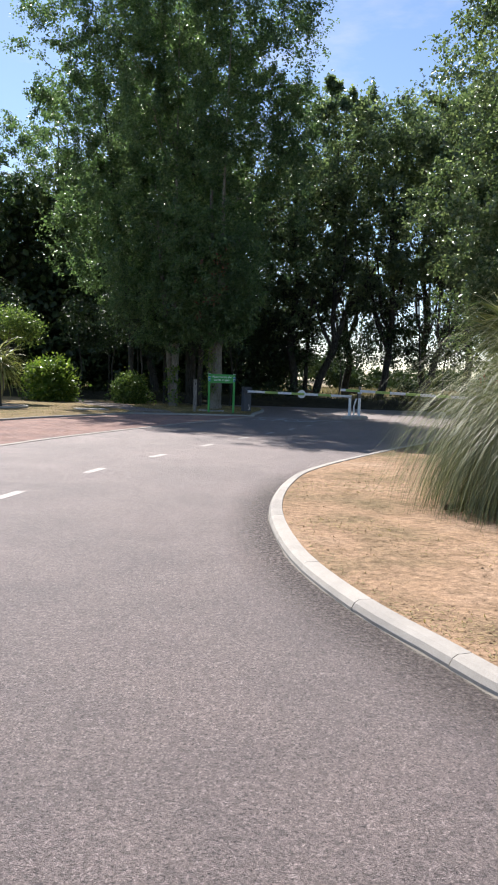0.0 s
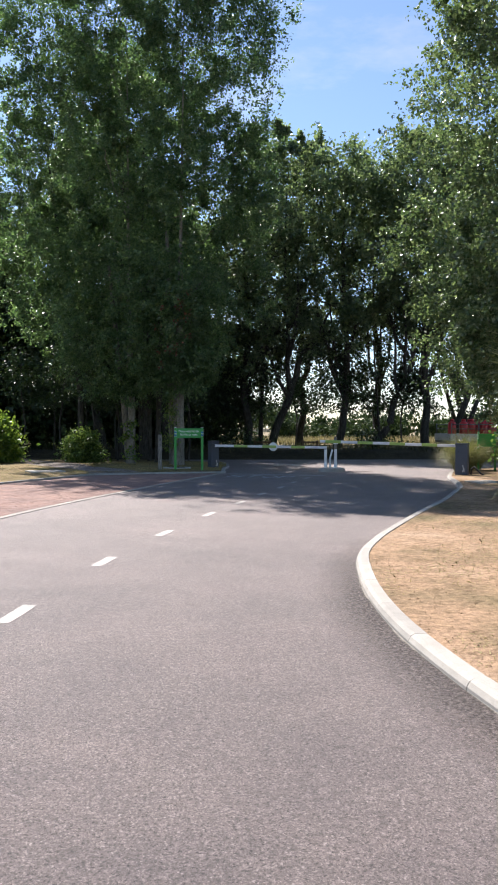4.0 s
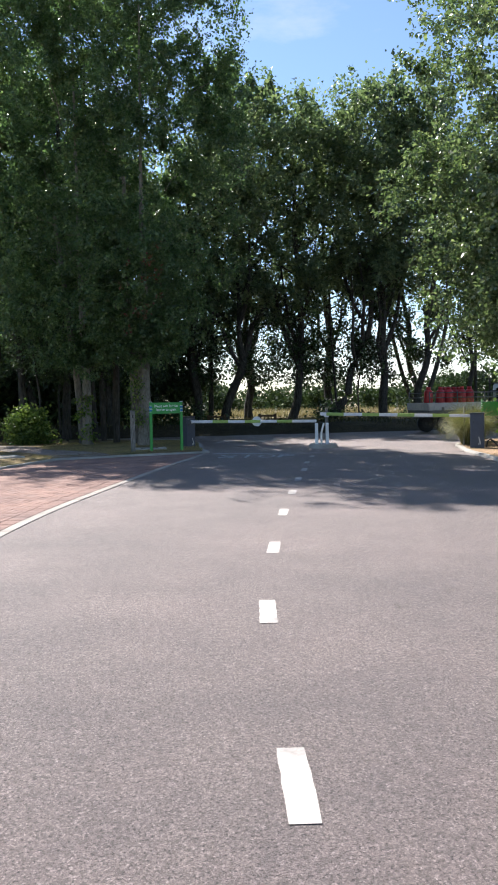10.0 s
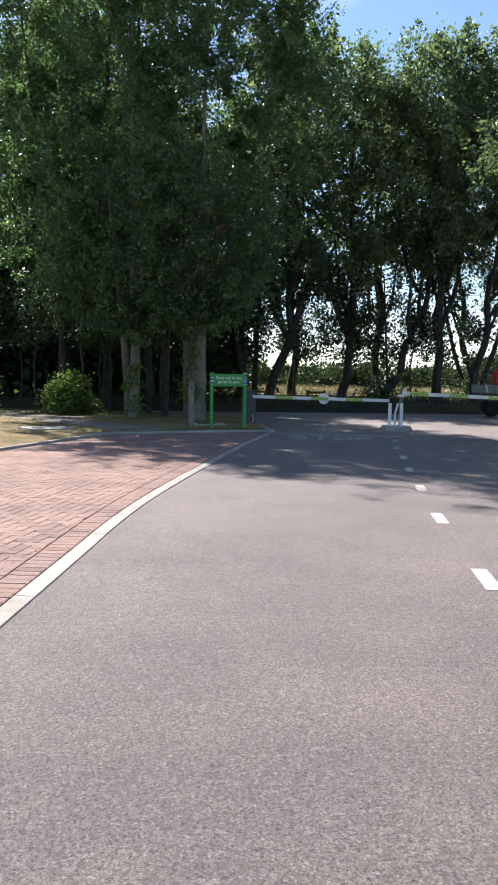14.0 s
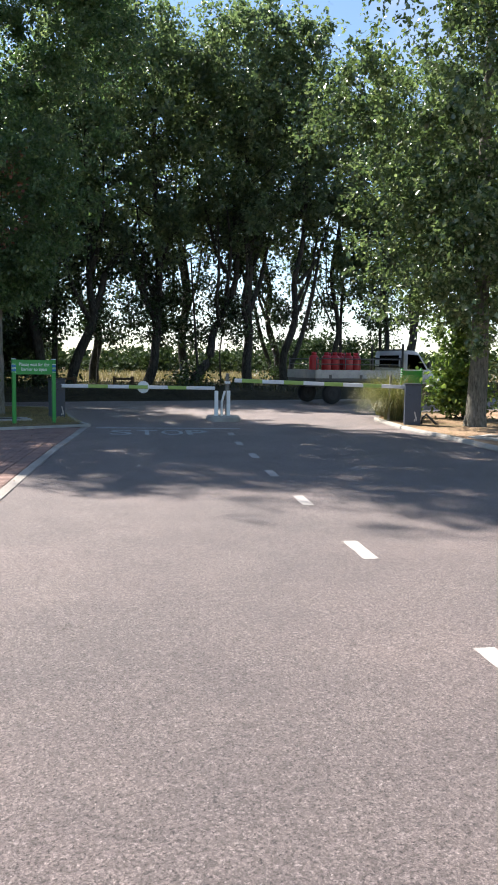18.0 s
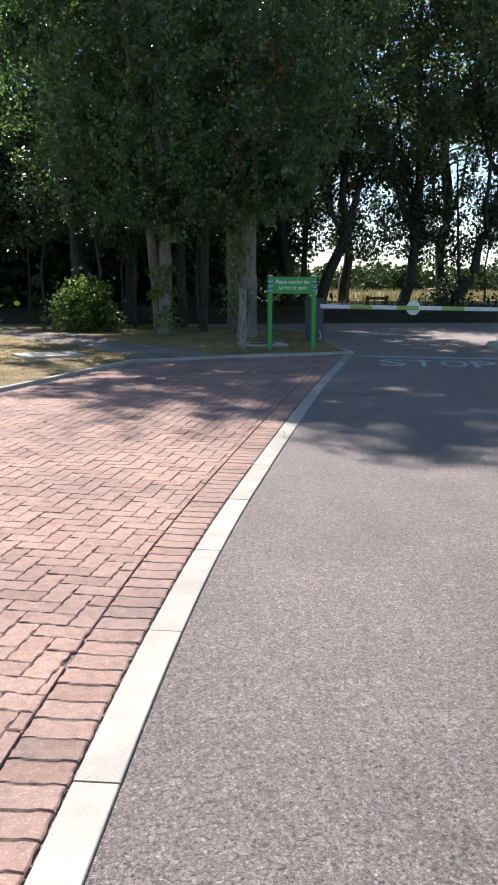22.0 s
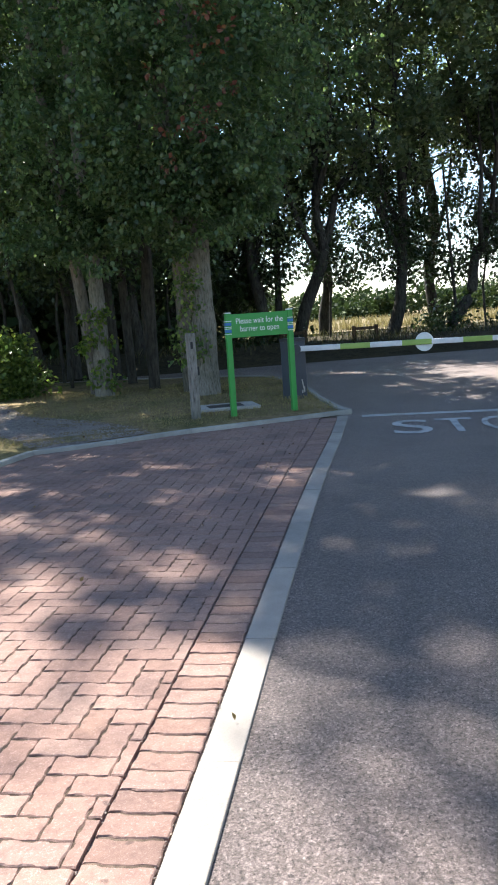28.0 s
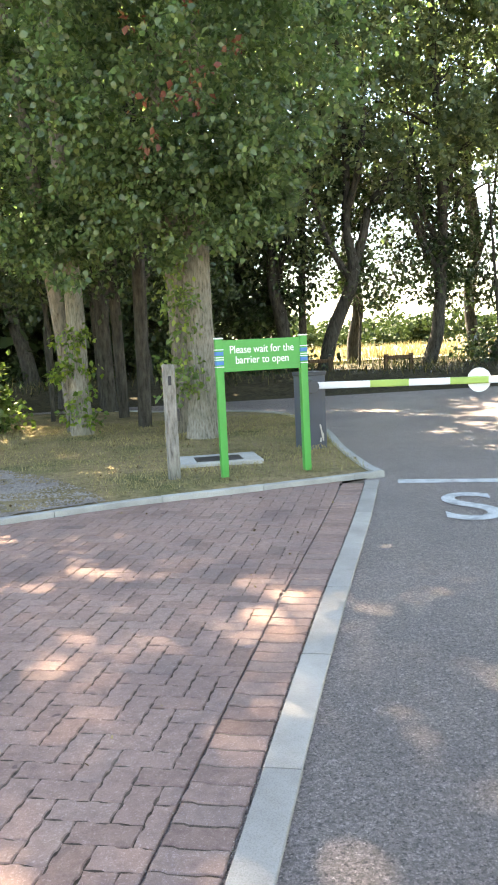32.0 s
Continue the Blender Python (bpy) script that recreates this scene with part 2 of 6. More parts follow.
def mat_paint(name, base, rough=0.45, metal=0.0, wear=0.15, spec=0.5):
    k = Mat(name, rough, metal, spec)
    p = k.world_place()
    dirt = k.ramp(k.noise(p, 6, 6, 0.7), (0.30, tuple(v * (1 - wear * 1.6) for v in base)), (0.55, base))
    fine = k.ramp(k.noise(p, 70, 3, 0.6), (0.3, (1 - wear * 0.6,) * 3), (0.6, (1.0, 1.0, 1.0)))
    k.colour(k.mix(1.0, dirt, fine, "MULTIPLY"))
    k.bump(k.noise(p, 60, 3, 0.6), 0.08, 0.003)
    return k.m


def mat_grime():
    """Dark gutter dirt that thins out from the kerb into the road."""
    k = Mat("gutter_grime", 0.85, spec=0.3)
    p = k.world_place()
    k.colour(k.ramp(k.voronoi(p, 135.0), (0.0, (0.030, 0.026, 0.023)), (0.6, (0.062, 0.052, 0.046)), (1.0, (0.14, 0.115, 0.10))))
    k.bump(k.noise(p, 160, 3, 0.7), 0.8, 0.005)
    at = k.t.nodes.new("ShaderNodeAttribute")
    at.attribute_name = "grime"
    patchy = k.ramp(k.noise(p, 38, 6, 0.75), (0.38, (0.0, 0.0, 0.0)), (0.62, (1.0, 1.0, 1.0)))
    ms = k.t.nodes.new("ShaderNodeMixShader")
    k.link(k.math("MULTIPLY", at.outputs["Fac"], patchy), ms.inputs[0])
    k.link(k.t.nodes.new("ShaderNodeBsdfTransparent").outputs[0], ms.inputs[1])
    k.link(k.b.outputs[0], ms.inputs[2])
    k.link(ms.outputs[0], k.t.nodes["Material Output"].inputs["Surface"])
    return k.m


ASPHALT = mat_asphalt()
GRIME = mat_grime()
KERB = mat_concrete("pale_concrete", (0.40, 0.37, 0.33), 0.78)
KERB_WORN = mat_concrete("worn_flush_concrete", (0.385, 0.345, 0.305), 0.70)
MORTAR = mat_concrete("gritty_mortar", (0.24, 0.215, 0.185), 0.6, 20.0)
EDGING = mat_concrete("grey_edging_concrete", (0.40, 0.39, 0.36), 0.7)
SLAB = mat_concrete("slab_concrete", (0.46, 0.44, 0.40), 0.7)
BRICK = mat_brick()
BED = mat_soil("jointing_sand", (0.070, 0.050, 0.039), (0.11, 0.080, 0.062), (0.165, 0.125, 0.098), 4.0, 0.006)
EARTH = mat_soil("parched_earth", (0.15, 0.122, 0.066), (0.34, 0.225, 0.142), (0.42, 0.295, 0.20), 1.1)
LAWN = mat_soil("dry_lawn", (0.15, 0.120, 0.060), (0.27, 0.200, 0.110), (0.115, 0.115, 0.048), 1.6)
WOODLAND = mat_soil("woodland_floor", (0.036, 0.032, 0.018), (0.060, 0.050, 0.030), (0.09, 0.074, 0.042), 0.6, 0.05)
FIELD = mat_soil("ripe_field", (0.24, 0.19, 0.11), (0.30, 0.245, 0.15), (0.21, 0.18, 0.10), 0.3, 0.1)
GRAVEL_BASE = mat_soil("gravel_bed", (0.20, 0.165, 0.145), (0.29, 0.245, 0.215), (0.35, 0.305, 0.27), 3.0, 0.02)
BARK_PALE = mat_bark("pale_poplar_bark", (0.20, 0.185, 0.155), (0.32, 0.30, 0.26), 19.0)
BARK_MID = mat_bark("grey_brown_bark", (0.15, 0.137, 0.115), (0.265, 0.243, 0.208), 12.0)
BARK_DARK = mat_bark("dark_bark", (0.050, 0.046, 0.040), (0.10, 0.093, 0.082))
LEAF_POPLAR = mat_leaf("poplar_leaf", (0.064, 0.114, 0.052), (0.103, 0.169, 0.074), (0.160, 0.228, 0.106), 0.58, 0.30, 0.75)
LEAF_FAR = mat_leaf("ash_leaf", (0.083, 0.122, 0.068), (0.134, 0.182, 0.098), (0.220, 0.265, 0.144), 0.54, 0.34, 0.6)
LEAF_RIGHT = mat_leaf("maple_leaf", (0.072, 0.112, 0.055), (0.120, 0.168, 0.080), (0.22, 0.265, 0.14), 0.5, 0.25, 1.0)
LEAF_LAUREL = mat_leaf("laurel_leaf", (0.075, 0.13, 0.026), (0.13, 0.20, 0.04), (0.22, 0.28, 0.055), 0.5, 0.3)
LEAF_HEDGE = mat_leaf("hedge_leaf", (0.032, 0.054, 0.022), (0.050, 0.078, 0.031), (0.074, 0.104, 0.043), 0.15, 0.7, 0.15)
LEAF_SHRUB = mat_leaf("privet_leaf", (0.068, 0.115, 0.032), (0.125, 0.19, 0.052), (0.22, 0.28, 0.075), 0.45, 0.35)
# low leaves of the far trees, coloured dark as if under crown shade
LEAF_LOW_SHADE = mat_leaf("low_shade_leaf", (0.022, 0.040, 0.017), (0.036, 0.062, 0.024), (0.060, 0.092, 0.034), 0.22, 0.35)
# dark leaf for growth under the trees; some of their shade is in this colour
LEAF_DARK = mat_leaf("shaded_understorey_leaf", (0.024, 0.044, 0.018), (0.04, 0.066, 0.024), (0.065, 0.095, 0.034), 0.25)
LEAF_RED = mat_leaf("reddened_leaf", (0.12, 0.035, 0.025), (0.16, 0.055, 0.035), (0.20, 0.10, 0.045), 0.4)
LITTER = mat_leaf("dry_leaf_litter", (0.07, 0.042, 0.022), (0.16, 0.10, 0.05), (0.30, 0.21, 0.11), 0.15, 0.8, 0.2)
BLADE_PAMPAS = mat_leaf("pampas_blade", (0.085, 0.102, 0.048), (0.15, 0.165, 0.078), (0.30, 0.30, 0.165), 0.3, 0.5)
BLADE_PALM = mat_leaf("cordyline_blade", (0.125, 0.15, 0.045), (0.20, 0.222, 0.075), (0.36, 0.34, 0.17), 0.42, 0.35)
BLADE_STRAW = mat_leaf("yellowing_blade", (0.09, 0.105, 0.038), (0.15, 0.155, 0.058), (0.29, 0.255, 0.12), 0.35, 0.4)
BLADE_DRY = mat_leaf("dry_grass_blade", (0.20, 0.175, 0.075), (0.32, 0.255, 0.125), (0.40, 0.31, 0.16), 0.3, 0.7)
BLADE_BANK = mat_leaf("shaded_bank_blade", (0.030, 0.036, 0.014), (0.055, 0.058, 0.024), (0.16, 0.135, 0.06), 0.25, 0.7)
BLADE_FIELD = mat_leaf("wheat_blade", (0.21, 0.17, 0.095), (0.27, 0.22, 0.13), (0.33, 0.275, 0.17), 0.25, 0.7)
PAINT_WHITE = mat_paint("road_paint_white", (0.46, 0.415, 0.375), 0.75, wear=0.25)
PAINT_FAINT = mat_paint("faint_road_paint", (0.26, 0.25, 0.24), 0.8, wear=0.45)
PAINT_WORN = mat_paint("worn_road_paint", (0.50, 0.495, 0.48), 0.8, wear=0.4)
SIGN_GREEN = mat_paint("sign_green", (0.035, 0.30, 0.05), 0.4, wear=0.08)
SIGN_BLUE = mat_paint("sign_blue", (0.03, 0.16, 0.42), 0.4, wear=0.05)
SIGN_WHITE = mat_paint("sign_white", (0.78, 0.79, 0.78), 0.45, wear=0.05)
BOOM_WHITE = mat_paint("boom_white", (0.76, 0.75, 0.74), 0.4, wear=0.1)
BOOM_LIME = mat_paint("boom_lime", (0.33, 0.46, 0.10), 0.4, wear=0.1)
CABINET = mat_paint("slate_blue_enamel", (0.042, 0.054, 0.078), 0.42, wear=0.12)
CABINET_LID = mat_paint("dark_enamel", (0.03, 0.035, 0.045), 0.4, wear=0.1)
GALV = mat_paint("galvanised_steel", (0.45, 0.46, 0.47), 0.4, 0.8, 0.15)
BLACK = mat_paint("black_plastic", (0.014, 0.014, 0.015), 0.5, wear=0.1)
RUBBER = mat_paint("tyre_rubber", (0.018, 0.018, 0.018), 0.85, wear=0.1)
RIM = mat_paint("dark_steel_rim", (0.03, 0.03, 0.032), 0.6, 0.3, 0.2)
RED_GAS = mat_paint("red_enamel", (0.42, 0.018, 0.025), 0.35, wear=0.15)
VAN_WHITE = mat_paint("white_car_paint", (0.70, 0.70, 0.70), 0.25, wear=0.08)
VAN_GREY = mat_paint("grey_chassis", (0.10, 0.10, 0.105), 0.55, wear=0.2)
DECK_GREY = mat_paint("dropside_aluminium", (0.36, 0.37, 0.38), 0.45, 0.3, 0.15)
IRON = mat_paint("rusted_iron", (0.06, 0.052, 0.046), 0.7, 0.3, 0.4)
WOOD_GREY = mat_bark("weathered_timber", (0.20, 0.185, 0.165), (0.33, 0.31, 0.28), 14.0)
WOOD_BROWN = mat_bark("brown_timber", (0.10, 0.065, 0.04), (0.18, 0.12, 0.075), 14.0)


def mat_glass():
    k = Mat("window_glass", 0.05, spec=0.5)
    k.colour((0.02, 0.025, 0.03))
    return k.m


GLASS = mat_glass()


# ---- building helpers ----
def mesh_of(name, verts, faces, material, smooth=False):
    me = bpy.data.meshes.new(name)
    me.from_pydata([tuple(v) for v in verts], [], faces)
    me.update()
    me.materials.append(material)
    if smooth:
        me.polygons.foreach_set("use_smooth", [True] * len(me.polygons))
    return me


def fast_mesh(name, co, faces, material, smooth=False):
    """A mesh from arrays: co (n, 3), faces (m, k)."""
    me = bpy.data.meshes.new(name)
    n, (m, k) = len(co), faces.shape
    me.vertices.add(n)
    me.vertices.foreach_set("co", np.ascontiguousarray(co, dtype=np.float32).ravel())
    me.loops.add(m * k)
    me.loops.foreach_set("vertex_index", np.ascontiguousarray(faces, dtype=np.int32).ravel())
    me.polygons.add(m)
    me.polygons.foreach_set("loop_start", np.arange(0, m * k, k, dtype=np.int32))
    if smooth:
        me.polygons.foreach_set("use_smooth", np.ones(m, dtype=bool))
    me.update(calc_edges=True)
    me.materials.append(material)
    return me


def thing(name, at, label, category, group="", turn=0.0):
    ob = new(name)
    ob.empty_display_size = 0.2
    ob.matrix_world = pose(*at, 0, 0, turn)
    return tagged(ob, label, category, group)


def part(name, data, material, parent, label=""):
    """One mesh object under a thing or a part; data is a bmesh or a mesh."""
    if isinstance(data, bmesh.types.BMesh):
        me = bpy.data.meshes.new(name)
        data.normal_update()
        data.to_mesh(me)
        data.free()
        me.materials.append(material)
        data = me
    ob = new(name, data)
    ob.parent = parent
    return tagged(ob, label) if label else ob


def smooth_all(bm):
    for f in bm.faces:
        f.smooth = True
    return bm


def box(size, at=(0, 0, 0), turn=(0, 0, 0), bevel=0.0, segments=2):
    bm = bmesh.new()
    bmesh.ops.create_cube(bm, size=1.0, matrix=Matrix.Diagonal((*size, 1)))
    if bevel:
        bmesh.ops.bevel(bm, geom=bm.edges[:], offset=bevel, segments=segments, affect="EDGES", profile=0.6)
    bmesh.ops.transform(bm, matrix=pose(*at, *turn), verts=bm.verts)
    return bm


def rod(r1, r2, length, at=(0, 0, 0), turn=(0, 0, 0), sides=16, bevel=0.0):
    """A rod along z from its lower end at `at`."""
    bm = bmesh.new()
    bmesh.ops.create_cone(bm, cap_ends=True, segments=sides, radius1=r1, radius2=r2, depth=length, matrix=pose(0, 0, length / 2))
    if bevel:
        rims = [e for e in bm.edges if abs(e.verts[0].co.z - e.verts[1].co.z) < 1e-5]
        bmesh.ops.bevel(bm, geom=rims, offset=bevel, segments=2, affect="EDGES")
    for f in bm.faces:
        f.smooth = len(f.verts) == 4
    bmesh.ops.transform(bm, matrix=pose(*at, *turn), verts=bm.verts)
    return bm


def lathe(profile, sides=20):
    """A turned body from (radius, height) pairs."""
    bm = bmesh.new()
    rings = []
    for r, z in profile:
        rings.append([bm.verts.new((r * math.cos(2 * math.pi * i / sides), r * math.sin(2 * math.pi * i / sides), z)) for i in range(sides)])
    for a, b in zip(rings, rings[1:]):
        for i in range(sides):
            f = bm.faces.new((a[i], a[(i + 1) % sides], b[(i + 1) % sides], b[i]))
            f.smooth = True
    bm.faces.new(list(reversed(rings[0])))
    bm.faces.new(rings[-1])
    return bm


def prism(outline, z0, z1, bevel=0.0):
    bm = bmesh.new()
    low = [bm.verts.new((x, y, z0)) for x, y in outline]
    f = bm.faces.new(low)
    out = bmesh.ops.extrude_face_region(bm, geom=[f])
    bmesh.ops.translate(bm, vec=(0, 0, z1 - z0), verts=[v for v in out["geom"] if isinstance(v, bmesh.types.BMVert)])
    bmesh.ops.recalc_face_normals(bm, faces=bm.faces[:])
    if bevel:
        top = [e for e in bm.edges if all(abs(v.co.z - z1) < 1e-6 for v in e.verts)]
        bmesh.ops.bevel(bm, geom=top, offset=bevel, segments=2, affect="EDGES")
    return bm


def curve_through(points, step=0.1):
    """Evenly spaced points on a smooth curve through a few plan points."""
    p = [Vector((*q, 0)) for q in points]
    p = [p[0] * 2 - p[1]] + p + [p[-1] * 2 - p[-2]]
    fine = []
    for a, b, c, d in zip(p, p[1:], p[2:], p[3:]):
        for i in range(40):
            t = i / 40
            fine.append(0.5 * (2 * b + (c - a) * t + (2 * a - 5 * b + 4 * c - d) * t * t + (3 * b - a - 3 * c + d) * t ** 3))
    fine.append(p[-2])
    xy = np.array([(v.x, v.y) for v in fine])
    s = np.r_[0, np.cumsum(np.hypot(*np.diff(xy, axis=0).T))]
    n = max(2, int(s[-1] / step) + 1)
    u = np.linspace(0, s[-1], n)
    return np.stack([np.interp(u, s, xy[:, 0]), np.interp(u, s, xy[:, 1])], 1)


def normals_of(line):
    d = np.gradient(line, axis=0)
    d /= np.linalg.norm(d, axis=1)[:, None] + 1e-9
    return np.stack([d[:, 1], -d[:, 0]], 1)   # to the right of travel


def shifted(line, by):
    return line + normals_of(line) * by


def text_mesh(body, size, material, extrude=0.001, align="CENTER", spacing=1.0, bold=0.0):
    cu = bpy.data.curves.new("text", "FONT")
    cu.body, cu.size, cu.extrude, cu.align_x, cu.align_y = body, size, extrude, align, "CENTER"
    cu.space_line = spacing
    cu.offset = bold
    ob = bpy.data.objects.new("text", cu)
    scene.collection.objects.link(ob)
    bpy.context.view_layer.update()
    me = bpy.data.meshes.new_from_object(ob.evaluated_get(bpy.context.evaluated_depsgraph_get()))
    bpy.data.objects.remove(ob)
    me.materials.clear()
    me.materials.append(material)
    return me


# ---- plan: curves of kerbs and edges (metres) ----
LEFT_KERB = curve_through([(-9.6, 0.6), (-6.8, 4.6), (-5.2, 7.3), (-4.38, 10.0), (-4.02, 11.5), (-3.67, 13.0), (-3.32, 14.5), (-2.90, 16.0), (-2.25, 18.0),
                           (-1.585, 20.0), (-0.892, 22.0), (-0.16, 24.0), (0.35, 25.45)], 0.05)
RIGHT_KERB = curve_through([(9.0, -1.6), (4.4, 0.5), (2.5, 1.6), (1.66, 2.5), (1.29, 3.3), (1.02, 4.0), (0.77, 5.0), (0.66, 6.0), (0.63, 7.0), (0.69, 8.0), (0.83, 9.0), (1.04, 10.0),
                            (1.41, 11.0), (1.86, 12.0), (2.83, 14.0), (3.87, 16.0), (4.78, 18.0), (5.36, 19.3)], 0.05)
RIGHT_CORNER = curve_through([(5.36, 19.3), (5.85, 21.0), (6.28, 22.8), (6.85, 24.4), (7.5, 25.9), (8.7, 27.0), (11.0, 27.7), (30.0, 28.2)], 0.05)
PAVING_LEFT = curve_through([(-14.0, 2.0), (-10.8, 7.0), (-8.5, 12.0), (-6.9, 16.0), (-5.86, 18.8), (-5.16, 20.8), (-4.41, 22.4), (-3.68, 23.95), (-3.37, 24.58)], 0.05)
PAVING_FAR = curve_through([(-3.37, 24.58), (-2.83, 24.74), (-1.88, 25.08), (-0.9, 25.31), (-0.34, 25.45), (0.46, 25.64)], 0.05)
LEFT_CORNER = curve_through([(0.45, 25.63), (0.44, 26.1), (0.55, 27.5), (0.75, 29.1), (0.79, 30.8), (0.42, 32.5), (-1.3, 33.7), (-5.0, 34.6), (-30.0, 35.4)], 0.05)
BANK_Y = 36.2


def height_of_land(x, y):
    """The land: level by the roads, a low bank with the field behind it."""
    u = np.clip((y - BANK_Y) / 2.2, 0, 1)
    bank = 0.38 * u * u * (3 - 2 * u)
    return -0.03 + bank


# ---- ground ----
def build_ground():
    near = np.arange(-60, 60.1, 1.5)
    xs = np.r_[-900, -500, -250, -120, near, 120, 250, 500, 900]
    ys = np.r_[-600, -300, -120, np.arange(-40, 36, 4.0), np.arange(36, 56, 0.5), np.arange(56, 130, 6.0), 160, 220, 300, 450, 700, 1200]
    X, Y = np.meshgrid(xs, ys)
    Z = height_of_land(X, Y) + np.where(Y > BANK_Y + 1, 0.05 * np.sin(X * 0.7 + Y * 0.4) * np.cos(X * 0.23 - Y * 0.9), 0)
    co = np.stack([X.ravel(), Y.ravel(), Z.ravel()], 1)
    nx, ny = len(xs), len(ys)
    i = (np.arange(ny - 1)[:, None] * nx + np.arange(nx - 1)).ravel()
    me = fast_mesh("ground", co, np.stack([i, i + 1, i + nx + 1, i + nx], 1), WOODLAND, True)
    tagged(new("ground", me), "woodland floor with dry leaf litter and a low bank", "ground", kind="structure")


build_ground()
road = new("road", mesh_of("road", [(-45, -30, 0), (45, -30, 0), (45, BANK_Y - 0.2, 0), (-45, BANK_Y - 0.2, 0)], [(0, 1, 2, 3)], ASPHALT))
tagged(road, "worn grey asphalt road with exposed aggregate", "road", kind="structure")


def strip_to(name, edge, far_x, z, material, label, category, rough_z=0.012, rise=0.0):
    """A sheet of land from an edge curve out to x = far_x, along rows of constant y."""
    cols = np.array([0, 0.02, 0.05, 0.1, 0.17, 0.26, 0.37, 0.5, 0.7, 1.0]) ** 1.2
    e = edge[::4]
    if not np.allclose(e[-1], edge[-1]):
        e = np.vstack([e, edge[-1]])
    X = e[:, :1] + (far_x - e[:, :1]) * cols[None, :]
    Y = np.repeat(e[:, 1:], len(cols), 1)
    Z = z + rough_z * (np.sin(X * 3.1 + Y * 1.3) * np.cos(Y * 2.3 - X * 0.7))
    Z += rise * (1 - np.exp(-np.abs(X - e[:, :1]) / 0.5))
    Z[:, 0] = z
    co = np.stack([X.ravel(), Y.ravel(), Z.ravel()], 1)
    nr, ncol = X.shape
    i = (np.arange(nr - 1)[:, None] * ncol + np.arange(ncol - 1)).ravel()
    faces = np.stack([i, i + 1, i + ncol + 1, i + ncol], 1)
    if far_x < 0:
        faces = faces[:, ::-1]
    return tagged(new(name, fast_mesh(name, co, faces, material, True)), label, category, kind="structure")


KERB_W = 0.125
right_inner = np.vstack([shifted(RIGHT_KERB, KERB_W), shifted(RIGHT_CORNER, KERB_W)[1:]])
strip_to("verge_right", right_inner, 45.0, 0.057, EARTH, "parched orange-brown earth with thin dead grass", "ground")
left_inner = np.vstack([shifted(PAVING_LEFT, -0.07), shifted(PAVING_FAR, -0.07)[1:-1], shifted(LEFT_CORNER, -0.08)])
left_inner = left_inner[np.r_[True, np.diff(np.maximum.accumulate(left_inner[:, 1])) > 0]]
strip_to("lawn_left", left_inner, -45.0, 0.045, LAWN, "dry straw-coloured lawn in the shade of trees", "lawn", 0.008, 0.05)
field = new("field", mesh_of("field", [(-300, 46, 0.42), (300, 46, 0.42), (300, 112, 0.75), (-300, 112, 0.75)], [(0, 1, 2, 3)], FIELD))
tagged(field, "ripe golden cornfield beyond the trees", "field", kind="structure")


# ---- kerbs, stone by stone ----
def stone_run(name, line, width, z_low, z_top, length, material, label, nose=0.02, gap=0.006, skip=0.0):
    """A row of kerb stones whose road edge lies on the line; the stones lie to its right (width > 0) or left."""
    owner = tagged(new(name), label, "kerb", kind="structure")
    s = np.r_[0, np.cumsum(np.hypot(*np.diff(line, axis=0).T))]
    rng = np.random.default_rng(5)
    a = skip
    while a + 0.25 < s[-1]:
        b = min(a + length, s[-1])
        u = np.linspace(a + gap / 2, b - gap / 2, 5)
        mid = np.stack([np.interp(u, s, line[:, 0]), np.interp(u, s, line[:, 1])], 1)
        d = np.gradient(mid, axis=0)
        d /= np.linalg.norm(d, axis=1)[:, None]
        nrm = np.stack([d[:, 1], -d[:, 0]], 1) * np.sign(width)
        w = abs(width)
        dz = rng.normal(0, 0.0009)
        dn = rng.normal(0, 0.0015)
        prof = [(0, z_low), (0, z_top - nose), (nose * 0.35, z_top - nose * 0.35), (nose, z_top), (w - 0.004, z_top), (w, z_top - 0.004), (w, z_low)]
        verts, faces = [], []
        for q, m in zip(mid, nrm):
            for off, z in prof:
                verts.append((q[0] + m[0] * (off + dn), q[1] + m[1] * (off + dn), z + dz))
        k = len(prof)
        for i in range(4):
            for j in range(k - 1):
                faces.append((i * k + j, i * k + j + 1, (i + 1) * k + j + 1, (i + 1) * k + j))
        faces += [tuple(range(k - 1, -1, -1)), tuple(range(4 * k, 5 * k))]
        if width < 0:
            faces = [f[::-1] for f in faces]
        st = new("kerb_stone", mesh_of("kerb_stone", verts, faces, material))
        st.parent = owner
        a = b
    return owner


stone_run("kerb_right", RIGHT_KERB, KERB_W, -0.1, 0.068, 0.915, KERB, "pale concrete kerb curving round the verge", 0.045)
stone_run("kerb_corner_right", RIGHT_CORNER, KERB_W, -0.1, 0.068, 0.915, KERB, "pale concrete kerb at the road corner", 0.045)
stone_run("kerb_left", LEFT_KERB, -KERB_W, -0.1, 0.0115, 0.915, KERB_WORN, "flush pale concrete kerb between asphalt and brick paving", 0.005, skip=0.07)
stone_run("edging_paving", PAVING_LEFT, -0.07, -0.1, 0.06, 0.915, EDGING, "raised concrete edging beside the lawn", 0.008)
stone_run("edging_far", PAVING_FAR, -0.07, -0.1, 0.06, 0.915, EDGING, "weathered grey concrete edging beside the lawn", 0.008)
stone_run("edging_corner", LEFT_CORNER, -0.10, -0.1, 0.07, 0.915, EDGING, "weathered concrete edging at the road corner", 0.012)

